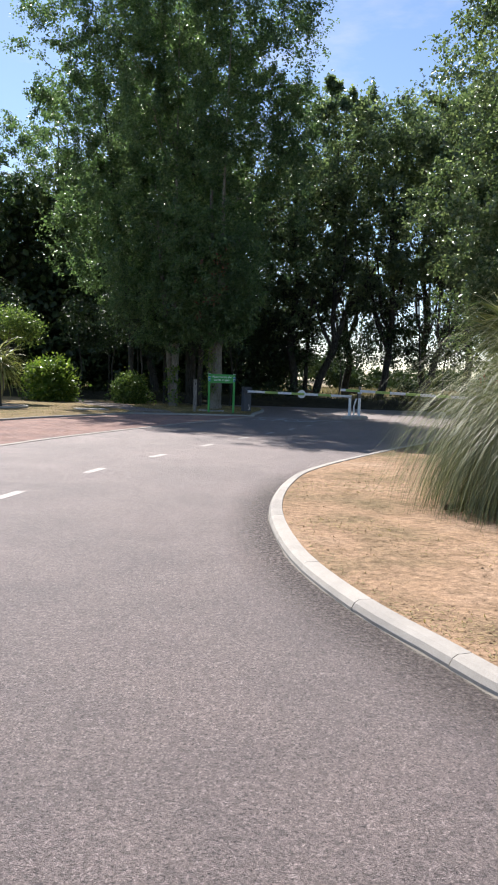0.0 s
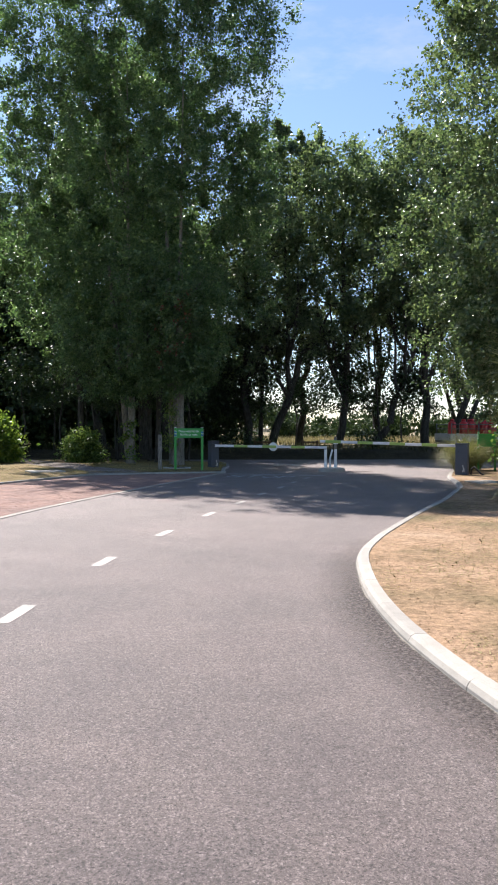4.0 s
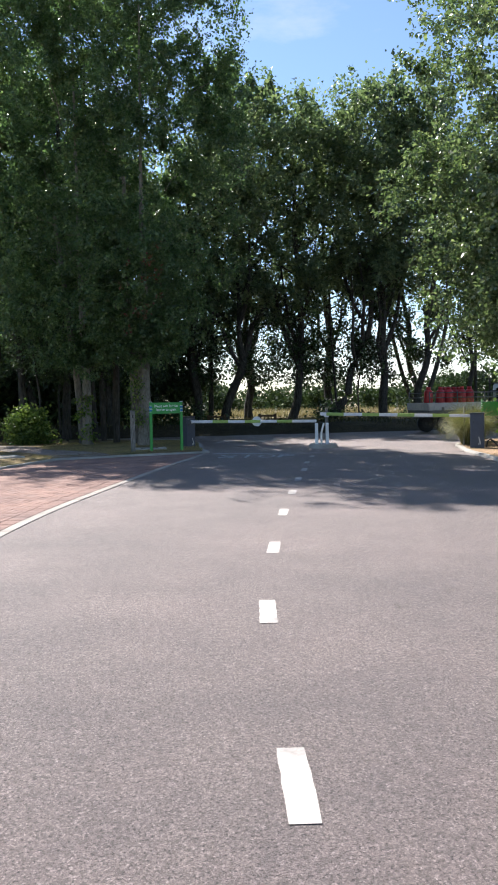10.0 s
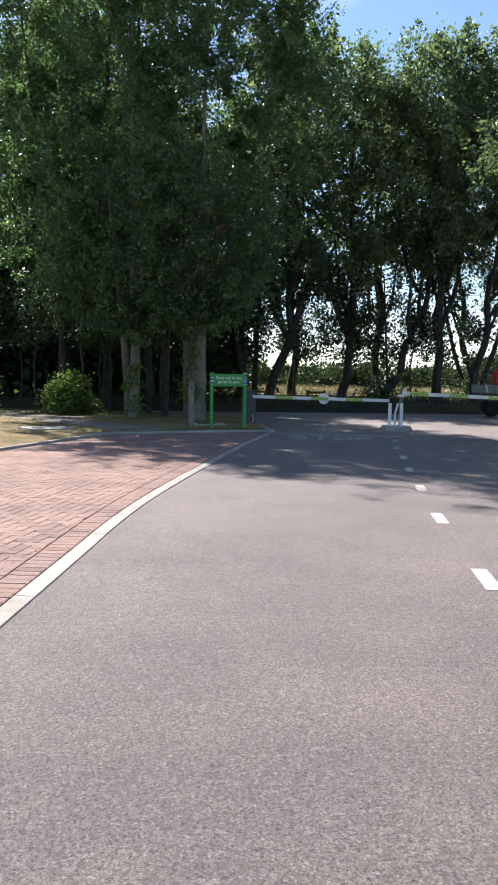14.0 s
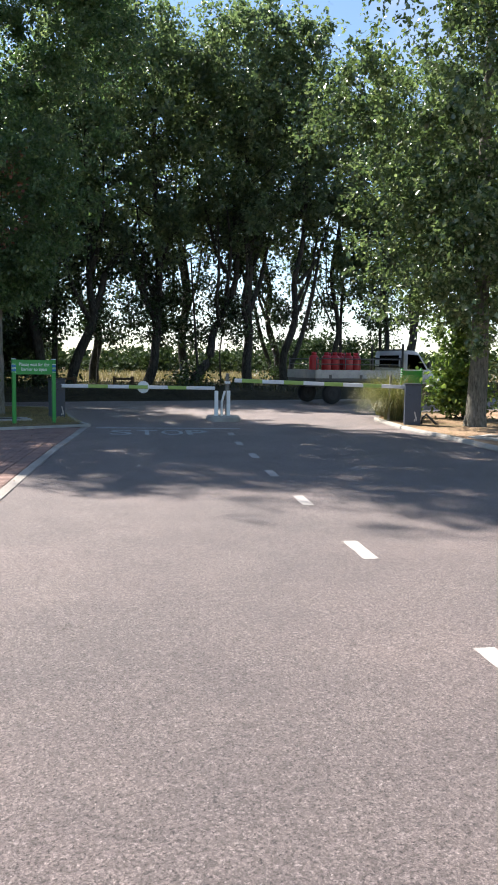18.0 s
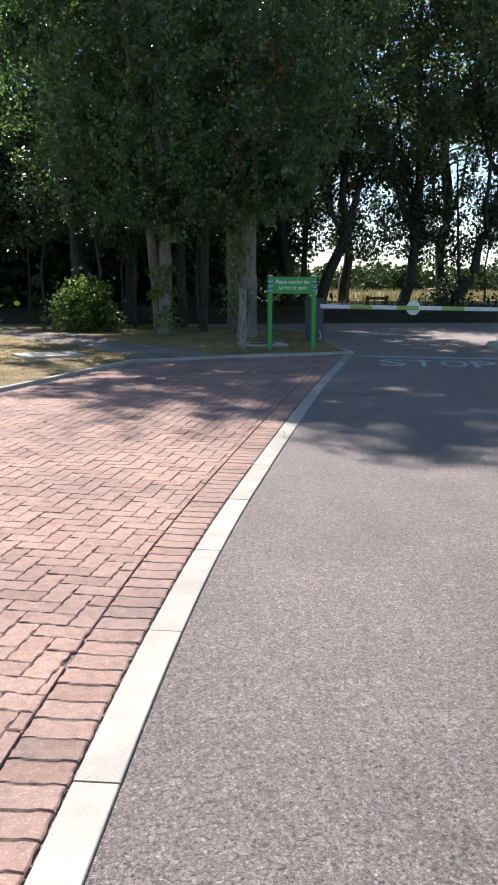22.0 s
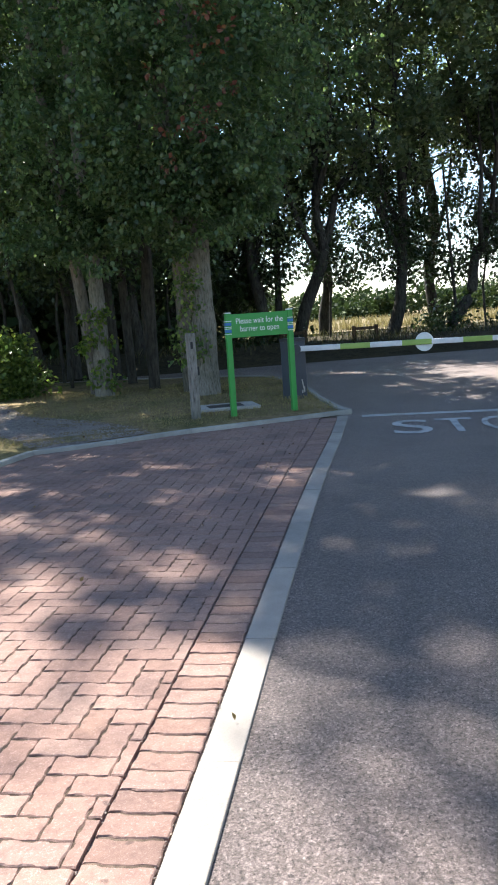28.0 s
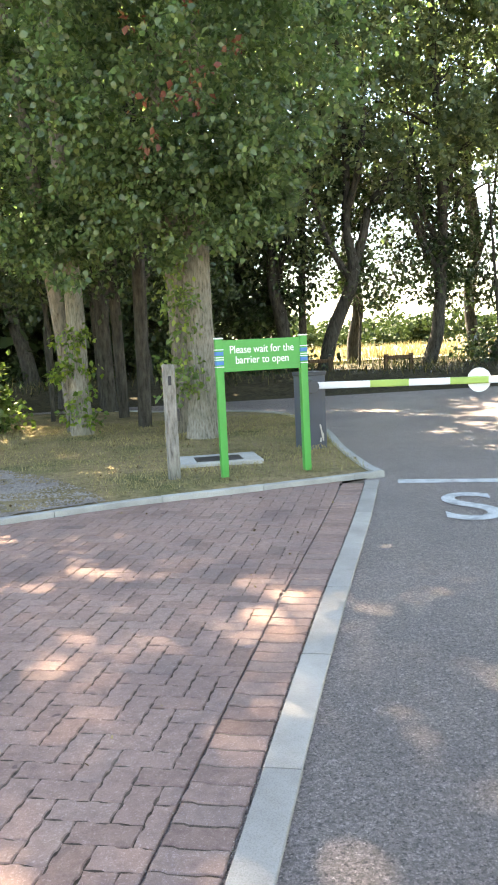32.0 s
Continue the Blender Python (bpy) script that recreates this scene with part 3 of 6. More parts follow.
# ---- road markings ----
CENTRE = curve_through([(-2.95, 1.4), (-2.36, 5.4), (-1.95, 7.93), (-1.52, 10.22), (-0.95, 12.38), (-0.27, 14.7), (0.34, 16.6), (0.87, 18.28), (1.52, 20.2), (2.05, 21.9), (2.7, 23.7), (3.05, 24.7)], 0.02)


def build_markings():
    s = np.r_[0, np.cumsum(np.hypot(*np.diff(CENTRE, axis=0).T))]
    for k, end in enumerate((3.45, 5.70, 7.93, 10.20, 12.36, 14.58, 16.57, 18.42, 20.18, 21.9, 23.55)):
        b = float(np.interp(end, CENTRE[:, 1], s))
        a = b - 0.56
        u = np.linspace(a, b, 9)
        mid = np.stack([np.interp(u, s, CENTRE[:, 0]), np.interp(u, s, CENTRE[:, 1])], 1)
        n = normals_of(mid)
        wob = np.random.default_rng(k + 20).normal(0, 0.0018, (2, 9, 1))
        lo, hi = mid - n * (0.055 + wob[0]), mid + n * (0.055 + wob[1])
        verts = [(*p, 0.004) for p in lo] + [(*p, 0.004) for p in hi]
        faces = [(i, i + 9, i + 10, i + 1) for i in range(8)]
        ob = new("centre_dash", mesh_of("centre_dash", verts, faces, PAINT_WHITE))
        tagged(ob, "white thermoplastic centre-line dash on the asphalt", "road marking", "centre line dashes", "structure")
    line = mesh_of("stop_line", [(0.47, 25.29, 0.004), (3.2, 24.3, 0.004), (3.26, 24.47, 0.004), (0.53, 25.46, 0.004)], [(0, 1, 2, 3)], PAINT_WORN)
    tagged(new("stop_line", line), "worn white stop line across the lane", "road marking", kind="structure")
    far_line = mesh_of("lane_line", [(3.95, 25.16, 0.004), (5.75, 24.22, 0.004), (5.80, 24.32, 0.004), (4.0, 25.26, 0.004)], [(0, 1, 2, 3)], PAINT_FAINT)
    tagged(new("lane_line", far_line), "thin worn white line across the exit lane", "road marking", kind="structure")
    word = new("stop_lettering")
    word.matrix_world = pose(0.34, 23.78, 0.006, 0, 0, -17.5)
    tagged(word, "worn white lettering reading STOP on the asphalt", "road marking", kind="structure")
    for i, ch in enumerate("STOP"):
        me = text_mesh(ch, 1.0, PAINT_WORN, 0.0, bold=0.006)
        q = np.array([v.co[:2] for v in me.vertices])
        low, span = q.min(0), np.ptp(q, axis=0)
        me.transform(pose(0.478 * i, 0, 0) @ Matrix.Diagonal((0.41 / span[0], 1.0 / span[1], 1, 1)) @ pose(-low[0], -low[1], 0))
        part("letter", me, PAINT_WORN, word)


build_markings()


# ---- plants ----
def leaf_mesh(name, rng, centres, radii, counts, size, material, droop=0.35, flat=0.8, spread=2.4, tail=0.3, fine=False, shoots=0):
    """Leaves, each a small folded blade, in clumps round the centres, or along upward shoots from them."""
    centres, radii, counts = np.asarray(centres), np.asarray(radii), np.asarray(counts, dtype=int)
    idx = np.repeat(np.arange(len(centres)), counts)
    n = len(idx)
    d = rng.normal(size=(n, 3))
    d /= np.linalg.norm(d, axis=1)[:, None]
    r = rng.random(n) ** (1 / spread)
    r *= np.exp(np.abs(rng.normal(0, tail, n)))
    p = centres[idx] + d * (r * radii[idx])[:, None] * np.array([1, 1, flat])
    a = d * 0.5 + rng.normal(size=(n, 3)) * 0.75 - np.array([0, 0, droop])
    if shoots:
        mid = centres.mean(0)
        out = (centres - mid) * np.array([1, 1, 0.0])
        out /= np.linalg.norm(out, axis=1)[:, None] + 0.3
        way = rng.normal(size=(len(centres), shoots, 3)) * 0.75 + out[:, None] * 0.55 + np.array([0, 0, 0.55])
        way /= np.linalg.norm(way, axis=2)[..., None]
        root = centres[:, None] + rng.normal(size=way.shape) * (radii[:, None, None] * 0.5)
        reach = rng.uniform(0.7, 2.2, way.shape[:2]) * radii[:, None]
        pick = rng.integers(0, shoots, n)
        along = rng.random(n) ** 0.8
        p = root[idx, pick] + way[idx, pick] * (along * reach[idx, pick])[:, None] + rng.normal(size=(n, 3)) * (0.035 + 0.55 * size * (1 - 0.5 * along))[:, None]
        a = rng.normal(size=(n, 3)) * 0.7 + way[idx, pick] * 0.5 - np.array([0, 0, droop])
    a /= np.linalg.norm(a, axis=1)[:, None]
    up = rng.normal(size=(n, 3)) * 0.7 + np.array([0, 0, 1.0])
    w = np.cross(a, up)
    w /= np.linalg.norm(w, axis=1)[:, None] + 1e-9
    nn = np.cross(w, a)
    L = (size * rng.uniform(0.6, 1.35, n))[:, None]
    if fine:
        co = np.empty((n, 6, 3))
        for k, (f, h, lift) in enumerate(((0, 0, 0), (0.22, 0.33, 0.07), (0.58, 0.30, 0.08), (1.0, 0, -0.1), (0.58, -0.30, 0.08), (0.22, -0.33, 0.07))):
            co[:, k] = p + a * L * f + w * L * h + nn * L * lift
        q = np.arange(n)[:, None] * 6
        faces = np.concatenate([q + [0, 1, 5], q + [1, 2, 5], q + [2, 4, 5], q + [2, 3, 4]], 1).reshape(-1, 3)
        return fast_mesh(name, co.reshape(-1, 3), faces, material)
    co = np.empty((n, 4, 3))
    co[:, 0] = p
    co[:, 1] = p + a * L * 0.42 + w * L * 0.36 + nn * L * 0.10
    co[:, 2] = p + a * L - nn * L * 0.08
    co[:, 3] = p + a * L * 0.42 - w * L * 0.36 + nn * L * 0.10
    q = np.arange(n)[:, None] * 4
    faces = np.concatenate([q + [0, 1, 2], q + [0, 2, 3]], 1).reshape(-1, 3)
    return fast_mesh(name, co.reshape(-1, 3), faces, material)


def tube_arrays(line, radii, sides, rng=None, lump=0.0):
    line = np.asarray(line, dtype=float)
    radii = np.asarray(radii, dtype=float)
    d = np.gradient(line, axis=0)
    d /= np.linalg.norm(d, axis=1)[:, None] + 1e-9
    ref = np.where(np.abs(d[:, 2:]) < 0.9, np.array([[0, 0, 1.0]]), np.array([[1.0, 0, 0]]))
    u = np.cross(d, ref)
    u /= np.linalg.norm(u, axis=1)[:, None] + 1e-9
    v = np.cross(d, u)
    th = np.linspace(0, 2 * np.pi, sides, endpoint=False)
    rr = radii[:, None] * np.ones((1, sides))
    if lump and rng is not None:
        rr = rr * (1 + lump * rng.normal(size=rr.shape))
    co = line[:, None] + rr[..., None] * (np.cos(th)[None, :, None] * u[:, None] + np.sin(th)[None, :, None] * v[:, None])
    n = len(line)
    i, j = np.meshgrid(np.arange(n - 1), np.arange(sides), indexing="ij")
    a = i * sides + j
    b = i * sides + (j + 1) % sides
    return co.reshape(-1, 3), np.stack([a, b, b + sides, a + sides], -1).reshape(-1, 4)


def tubes_mesh(name, tubes, material):
    """Many tubes as one mesh; each is (line, radii, sides)."""
    cos, fcs, off = [], [], 0
    for line, radii, sides, *rest in tubes:
        c, f = tube_arrays(line, radii, sides, *rest)
        cos.append(c)
        fcs.append(f + off)
        off += len(c)
    return fast_mesh(name, np.vstack(cos), np.vstack(fcs), material, True)


def bent(rng, a, b, n=6, sag=0.0, wob=0.06):
    """A wobbling line from a to b."""
    a, b = np.asarray(a, float), np.asarray(b, float)
    t = np.linspace(0, 1, n)[:, None]
    ln = np.linalg.norm(b - a)
    line = a + (b - a) * t
    line[1:-1] += rng.normal(size=(n - 2, 3)) * wob * ln
    line[:, 2] += sag * ln * np.sin(np.pi * t[:, 0])
    return line


def limb_tubes(rng, trunk_line, trunk_radii, targets, thick=0.3, sag=0.05):
    """Limbs from the trunk out to points of the crown."""
    out = []
    for q in targets:
        k = int(np.clip(np.searchsorted(trunk_line[:, 2], q[2] - 0.55 * np.hypot(q[0] - trunk_line[-1, 0], q[1] - trunk_line[-1, 1]) - 0.6), 1, len(trunk_line) - 1))
        a = trunk_line[k]
        line = bent(rng, a, q, 7, -sag, 0.035)
        r0 = trunk_radii[k] * thick * rng.uniform(0.6, 1.0)
        out.append((line, np.linspace(r0, 0.012, 7), 6))
        for _ in range(2):
            m = line[rng.integers(2, 6)]
            e = m + rng.normal(size=3) * np.array([0.6, 0.6, 0.4]) + np.array([0, 0, 0.15])
            out.append((bent(rng, m, e, 4, 0, 0.06), np.linspace(r0 * 0.35, 0.006, 4), 4))
    return out


def crown_points(rng, n, low, high, radius, centre=(0, 0), shape=None, hollow=0.45):
    """Clump centres in a crown between two heights; shape(u) gives the relative radius."""
    pts = []
    while len(pts) < n:
        u = rng.random()
        R = radius * (shape(u) if shape else math.sin(math.pi * (0.12 + 0.82 * u)) ** 0.7)
        if rng.random() * radius > R + 0.15 * radius:
            continue
        a = rng.random() * 2 * math.pi
        r = R * (hollow + (1 - hollow) * rng.random()) if rng.random() < 0.8 else R * rng.random()
        r *= 1 + 0.16 * math.sin(3 * a + 5 * u) + 0.10 * math.sin(7 * a - 9 * u)
        pts.append((centre[0] + r * math.cos(a), centre[1] + r * math.sin(a), low + (high - low) * u))
    return np.array(pts)


def make_tree(seed, at, trunk, radii, crown, leaves, leaf_size, bark, leaf, label, category="tree", group="", clump_r=(0.32, 0.72), limbs=26,
              extra=(), droop=0.35, stems=(), limb_from=4.4, limb_thick=0.3, tail=0.3, fine_below=0.0, crook=0.02):
    """A tree: trunk line (local points with radii), crown clump centres, limbs to some of them."""
    rng = np.random.default_rng(seed)
    owner = thing("tree", at, label, category, group)
    tl = np.asarray(trunk, float)
    t = np.linspace(0, 1, len(tl))
    f = np.linspace(0, 1, 22)
    line = np.stack([np.interp(f, t, tl[:, k]) for k in range(3)], 1)
    sway = np.sin(f[:, None] * rng.uniform(9, 16, 2) + rng.uniform(0, 6, 2)) * crook * np.minimum(1, 6 * f[:, None])
    line[:, :2] += sway
    sm = line.copy()
    sm[1:-1] = (line[:-2] + 2 * line[1:-1] + line[2:]) / 4
    rad = np.interp(f, np.linspace(0, 1, len(radii)), radii)
    rad[0] *= 1.16
    rad[1] *= 1.04
    tubes = [(sm, rad, 14, rng, 0.04)]
    for s_line, s_rad in stems:
        sl = np.asarray(s_line, float)
        g = np.linspace(0, 1, 12)
        l2 = np.stack([np.interp(g, np.linspace(0, 1, len(sl)), sl[:, k]) for k in range(3)], 1)
        l2[1:-1] = (l2[:-2] + 2 * l2[1:-1] + l2[2:]) / 4
        tubes.append((l2, np.interp(g, np.linspace(0, 1, len(s_rad)), s_rad), 10, rng, 0.04))
    part("trunk", tubes_mesh("trunk", tubes[:1], bark), bark, owner)
    for tb in tubes[1:]:
        tone = BARK_MID if tb is tubes[1] and bark is BARK_PALE else BARK_DARK
        part("side_stem", tubes_mesh("side_stem", [tb], tone), tone, owner)
    pts = crown
    near = np.interp(pts[:, 2], sm[:, 2], np.arange(len(sm))).astype(int)
    high = pts[(pts[:, 2] > limb_from) & (np.hypot(pts[:, 0] - sm[near, 0], pts[:, 1] - sm[near, 1]) < 2.3)]
    pick = high[rng.choice(len(high), min(limbs, len(high)), replace=False)]
    lt = limb_tubes(rng, sm, rad, pick, limb_thick)
    for k in range(0, len(lt), 3):
        part("branch", tubes_mesh("branch", lt[k:k + 3], bark), bark, owner)
    rr = rng.uniform(*clump_r, len(pts))
    wt = rr ** 2 * np.exp(rng.normal(0, 0.85, len(rr)))
    counts = rng.multinomial(leaves, wt / wt.sum())
    near = pts[:, 2] < fine_below
    tagged(part("crown", leaf_mesh("crown", rng, pts[~near], rr[~near], counts[~near], leaf_size, leaf, droop, tail=tail, shoots=6), leaf, owner), kind="stuff")
    if near.any():
        tagged(part("lower_foliage", leaf_mesh("lower_foliage", rng, pts[near], rr[near], (counts[near] * 1.1).astype(int), leaf_size * 0.86, leaf, 0.6, tail=tail, fine=True, shoots=6), leaf, owner), kind="stuff")
    for name, m, p2, r2, n2, size2 in extra:
        tagged(part(name, leaf_mesh(name, rng, p2, r2, n2, size2, m, 0.5), m, owner), kind="stuff")
    return owner


def blade_mesh(name, rng, base, aim, length, width, material, bend=1.0, segs=5):
    """Long blades that arch over: base (n, 3), aim (n, 3) start directions."""
    n = len(base)
    length = np.broadcast_to(length, n)[:, None]
    width = np.broadcast_to(width, n)[:, None]
    bend = np.broadcast_to(bend, n)[:, None]
    aim = aim / np.linalg.norm(aim, axis=1)[:, None]
    side = np.cross(aim, np.array([0, 0, 1.0]) + rng.normal(size=(n, 3)) * 0.25)
    side /= np.linalg.norm(side, axis=1)[:, None] + 1e-9
    co = np.empty((n, (segs + 1) * 2, 3))
    p = base.copy()
    d = aim.copy()
    for i in range(segs + 1):
        w = width * (1 - (i / segs) ** 1.6) * 0.5 + 0.0004
        co[:, 2 * i] = p - side * w
        co[:, 2 * i + 1] = p + side * w
        p = p + d * length / segs
        d = d + np.array([0, 0, -1.0]) * bend * (0.25 + 0.55 * i / segs)
        d /= np.linalg.norm(d, axis=1)[:, None]
    q = np.arange(n)[:, None] * (segs + 1) * 2
    faces = np.concatenate([q + [2 * i, 2 * i + 1, 2 * i + 3, 2 * i + 2] for i in range(segs)], 1).reshape(-1, 4)
    return fast_mesh(name, co.reshape(-1, 3), faces, material)


def poplar(u):
    return min(1.0, 0.55 + 1.3 * u) * (1.0 if u < 0.76 else max(0.25, 1 - ((u - 0.76) / 0.27) ** 2.0))


def oval(u):
    return max(0.2, math.sin(math.pi * min(1, 0.1 + 0.86 * u)) ** 0.45)


def build_near_trees():
    rng = np.random.default_rng(21)
    # the two pale poplars behind the sign
    red_p = np.stack([rng.uniform(-0.75, 0.35, 15), rng.uniform(-2.5, -2.0, 15), rng.uniform(3.2, 5.7, 15)], 1)
    c1 = crown_points(rng, 380, 3.4, 20.2, 3.4, (-0.9, 0.6), poplar, 0.2)
    c1 = np.vstack([c1, np.stack([rng.uniform(-2.8, 1.3, 30), rng.uniform(-1.5, 1.5, 30), rng.uniform(2.5, 3.6, 30)], 1), np.stack([rng.uniform(-2.4, 1.5, 85), rng.uniform(-2.1, -0.5, 85), rng.uniform(3.2, 7.0, 85)], 1)])
    ivy1 = np.stack([rng.uniform(-0.35, 0.3, 16), rng.uniform(-0.3, -0.14, 16), rng.uniform(0.25, 1.5, 16) ** 1.0], 1)
    c1 = np.vstack([c1, crown_points(rng, 200, 12.0, 20.6, 3.4, (-0.9, 0.6), oval, 0.1)])
    low = np.random.default_rng(78)
    c1 = np.vstack([c1, np.stack([low.uniform(-1.4, 0.7, 26), low.uniform(-1.3, -0.15, 26), low.uniform(2.35, 3.1, 26)], 1)])
    c1 = c1[(c1[:, 0] > -3.6) | (c1[:, 2] < 14.0)]
    make_tree(3, (-2.63, 30.15, 0.06), [(0, 0, 0), (0.0, 0.02, 1.5), (-0.04, 0.05, 3.2), (-0.1, 0.1, 8), (-0.2, 0.2, 15.5)], [0.155, 0.135, 0.115, 0.045, 0.008], c1, 114000, 0.092,
              BARK_PALE, LEAF_POPLAR, "tall poplar with a pale trunk and dense dark foliage", group="poplars", limbs=22, clump_r=(0.18, 0.43), fine_below=6.6, extra=[("ivy", LEAF_LAUREL, ivy1, np.full(16, 0.13), np.full(16, 26), 0.085)],
              stems=[([(-0.13, 0.5, 0), (-0.2, 0.45, 1.2), (-0.42, 0.3, 3.4), (-0.8, 0.2, 7)], [0.13, 0.11, 0.10, 0.05]),
                     ([(0.55, 2.4, 0), (0.5, 2.4, 3.0), (0.45, 2.4, 7.5)], [0.10, 0.09, 0.06])])
    c2 = crown_points(rng, 380, 3.5, 20.4, 3.3, (0.3, 0.7), poplar, 0.2)
    c2 = np.vstack([c2, np.stack([rng.uniform(-1.6, 1.1, 34), rng.uniform(-1.6, 1.2, 34), rng.uniform(2.7, 3.8, 34)], 1), np.stack([rng.uniform(-1.5, 1.6, 85), rng.uniform(-2.0, -0.5, 85), rng.uniform(3.3, 7.0, 85)], 1)])
    ivy = np.stack([rng.uniform(-0.45, -0.1, 24), rng.uniform(-0.35, -0.15, 24), rng.uniform(0.5, 2.6, 24)], 1)
    c2 = np.vstack([c2, crown_points(rng, 200, 12.0, 20.8, 3.3, (0.3, 0.7), oval, 0.1)])
    c2 = np.vstack([c2, np.stack([low.uniform(-1.1, 0.8, 46), low.uniform(-1.2, -0.15, 46), low.uniform(2.45, 3.5, 46)], 1)])
    c2 = np.vstack([c2, np.stack([low.uniform(1.6, 3.1, 115), low.uniform(-1.2, 1.4, 115), low.uniform(7.6, 17.5, 115)], 1)])
    c2 = np.vstack([c2, crown_points(rng, 170, 8.0, 19.4, 2.6, (0.9, 0.5), oval, 0.3)])
    make_tree(4, (-0.98, 28.9, 0.06), [(0, 0, 0), (0.02, 0, 1.5), (0.05, 0, 3.2), (0.1, 0.1, 8), (0.15, 0.3, 15.5)], [0.205, 0.182, 0.16, 0.05, 0.008], c2, 148000, 0.092,
              BARK_PALE, LEAF_POPLAR, "tall poplar with pale trunk, ivy and some reddened leaves", group="poplars", limbs=22, clump_r=(0.18, 0.43), fine_below=6.6,
              extra=[("ivy", LEAF_SHRUB, ivy, np.full(24, 0.16), np.full(24, 26), 0.075), ("red_foliage", LEAF_RED, red_p, np.full(15, 0.13), np.full(15, 11), 0.075)],
              stems=[([(-0.16, 0.75, 0), (-0.2, 0.7, 1.5), (-0.3, 0.6, 4.0), (-0.4, 0.5, 8)], [0.16, 0.14, 0.12, 0.05]),
                     ([(-0.75, 1.9, 0), (-0.7, 1.9, 2.5), (-0.65, 2.0, 7)], [0.11, 0.10, 0.06])])
    # the rest of the clump to the west and behind
    c3 = crown_points(rng, 290, 2.8, 17.8, 3.2, (0, 0), poplar)
    t3 = make_tree(5, (-3.4, 36.4, 0.03), [(0, 0, 0), (0.1, 0, 3), (0.0, 0.1, 9), (0, 0, 15)], [0.17, 0.14, 0.10, 0.03], c3, 28000, 0.155, BARK_DARK, LEAF_POPLAR,
                   "tall dark tree at the edge of the copse", group="copse trees", limbs=18, clump_r=(0.2, 0.46),
                   stems=[([(0.9, -0.8, 0), (1.0, -0.8, 2.5), (1.3, -0.9, 6)], [0.10, 0.09, 0.05])])
    for x, y, a, s in ((-14.6, 40.6, 200, 0.86), (-2.4, 34.4, 140, 0.9), (-10.8, 44.8, 30, 0.95)):
        o = copy_thing(t3, pose(x, y, 0.03, 0, 0, a))
        o.scale = (s, s, s)
    c5 = np.vstack([crown_points(rng, 290, 4.3, 18.8, 2.8, (0.25, 0), poplar, 0.2), np.stack([rng.uniform(-0.6, 1.8, 70), rng.uniform(-1.6, -0.4, 70), rng.uniform(4.5, 14.0, 70)], 1)])
    upper = np.random.default_rng(77)
    c5 = np.vstack([c5, np.stack([upper.uniform(-1.5, 1.6, 56), upper.uniform(-1.3, 1.3, 56), upper.uniform(15.5, 18.6, 56)], 1),
                    np.stack([upper.uniform(-2.5, -1.3, 15), upper.uniform(-0.8, 0.8, 15), upper.uniform(14.6, 17.2, 15)], 1)])
    make_tree(9, (-4.7, 33.1, 0.05), [(0, 0, 0), (-0.1, 0, 3), (-0.9, -0.5, 9), (-1.5, -1.0, 14.5)], [0.14, 0.10, 0.05, 0.01], c5 + np.array([-1.75, -0.5, 0.1]), 52000, 0.105, BARK_DARK, LEAF_POPLAR,
              "tall poplar with a bare lower trunk beside the gravel path", group="poplars", limbs=16, clump_r=(0.2, 0.46), limb_from=7.0)
    # slim dark stems of the copse
    rng2 = np.random.default_rng(8)
    stem = thing("sapling", (-4.2, 31.9, 0.03), "slim dark understorey stem in the copse", "sapling", "copse saplings")
    part("stem", tubes_mesh("stem", [([(0, 0, 0), (0.07, 0.02, 0.7), (0.10, 0, 1.5), (-0.02, 0.05, 2.4), (-0.12, 0.0, 3.4), (0.05, 0, 4.6)], [0.042, 0.038, 0.036, 0.033, 0.028, 0.015], 8, rng2, 0.06)], BARK_DARK), BARK_DARK, stem)
    q = crown_points(rng2, 24, 2.0, 4.8, 0.9)
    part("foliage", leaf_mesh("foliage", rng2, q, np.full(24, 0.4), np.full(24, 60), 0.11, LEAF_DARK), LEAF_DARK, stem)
    for x, y, a in ((-3.3, 32.6, 60), (-1.7, 31.9, 140), (-5.6, 34.0, 200), (-7.4, 35.4, 20), (-4.9, 36.0, 80), (-6.4, 37.0, 300), (-3.6, 35.4, 250), (-10.4, 33.8, 170), (-10.6, 36.2, 15), (-0.6, 33.2, 45), (4.9, 42.5, 20), (10.4, 42.2, 190), (-0.5, 41.5, 150)):
        copy_thing(stem, pose(x, y, 0.03 if y < 36 else 0.3, 0, 0, a))
    # the tree on the right, with a laurel behind the cabinet
    c4 = crown_points(rng, 460, 2.3, 15.5, 3.5, (0.25, 0), lambda u: min(1.0, 0.62 + 1.6 * u) * oval(max(u, 0.35)))
    c4 = np.vstack([c4, np.stack([rng.uniform(-2.0, 2.2, 110), rng.uniform(-2.6, -0.9, 110), rng.uniform(2.8, 12.5, 110)], 1)])
    c4 = np.vstack([c4, np.stack([rng.uniform(-1.9, 1.0, 110), rng.uniform(-1.8, 2.4, 110), rng.uniform(2.2, 6.5, 110)], 1)])
    c4 = c4[(c4[:, 2] > 9.0) | (c4[:, 0] > -1.15 - 0.30 * c4[:, 2])]
    make_tree(6, (8.15, 23.0, 0.05), [(0, 0, 0), (0.05, 0, 1.5), (0.0, 0.05, 4), (0.1, 0.1, 9), (0.2, 0.1, 14)], [0.22, 0.185, 0.15, 0.07, 0.012], c4, 112000, 0.106,
                   BARK_MID, LEAF_RIGHT, "broad leafy tree with a stout trunk on the verge", group="verge trees", limbs=24, clump_r=(0.22, 0.5))
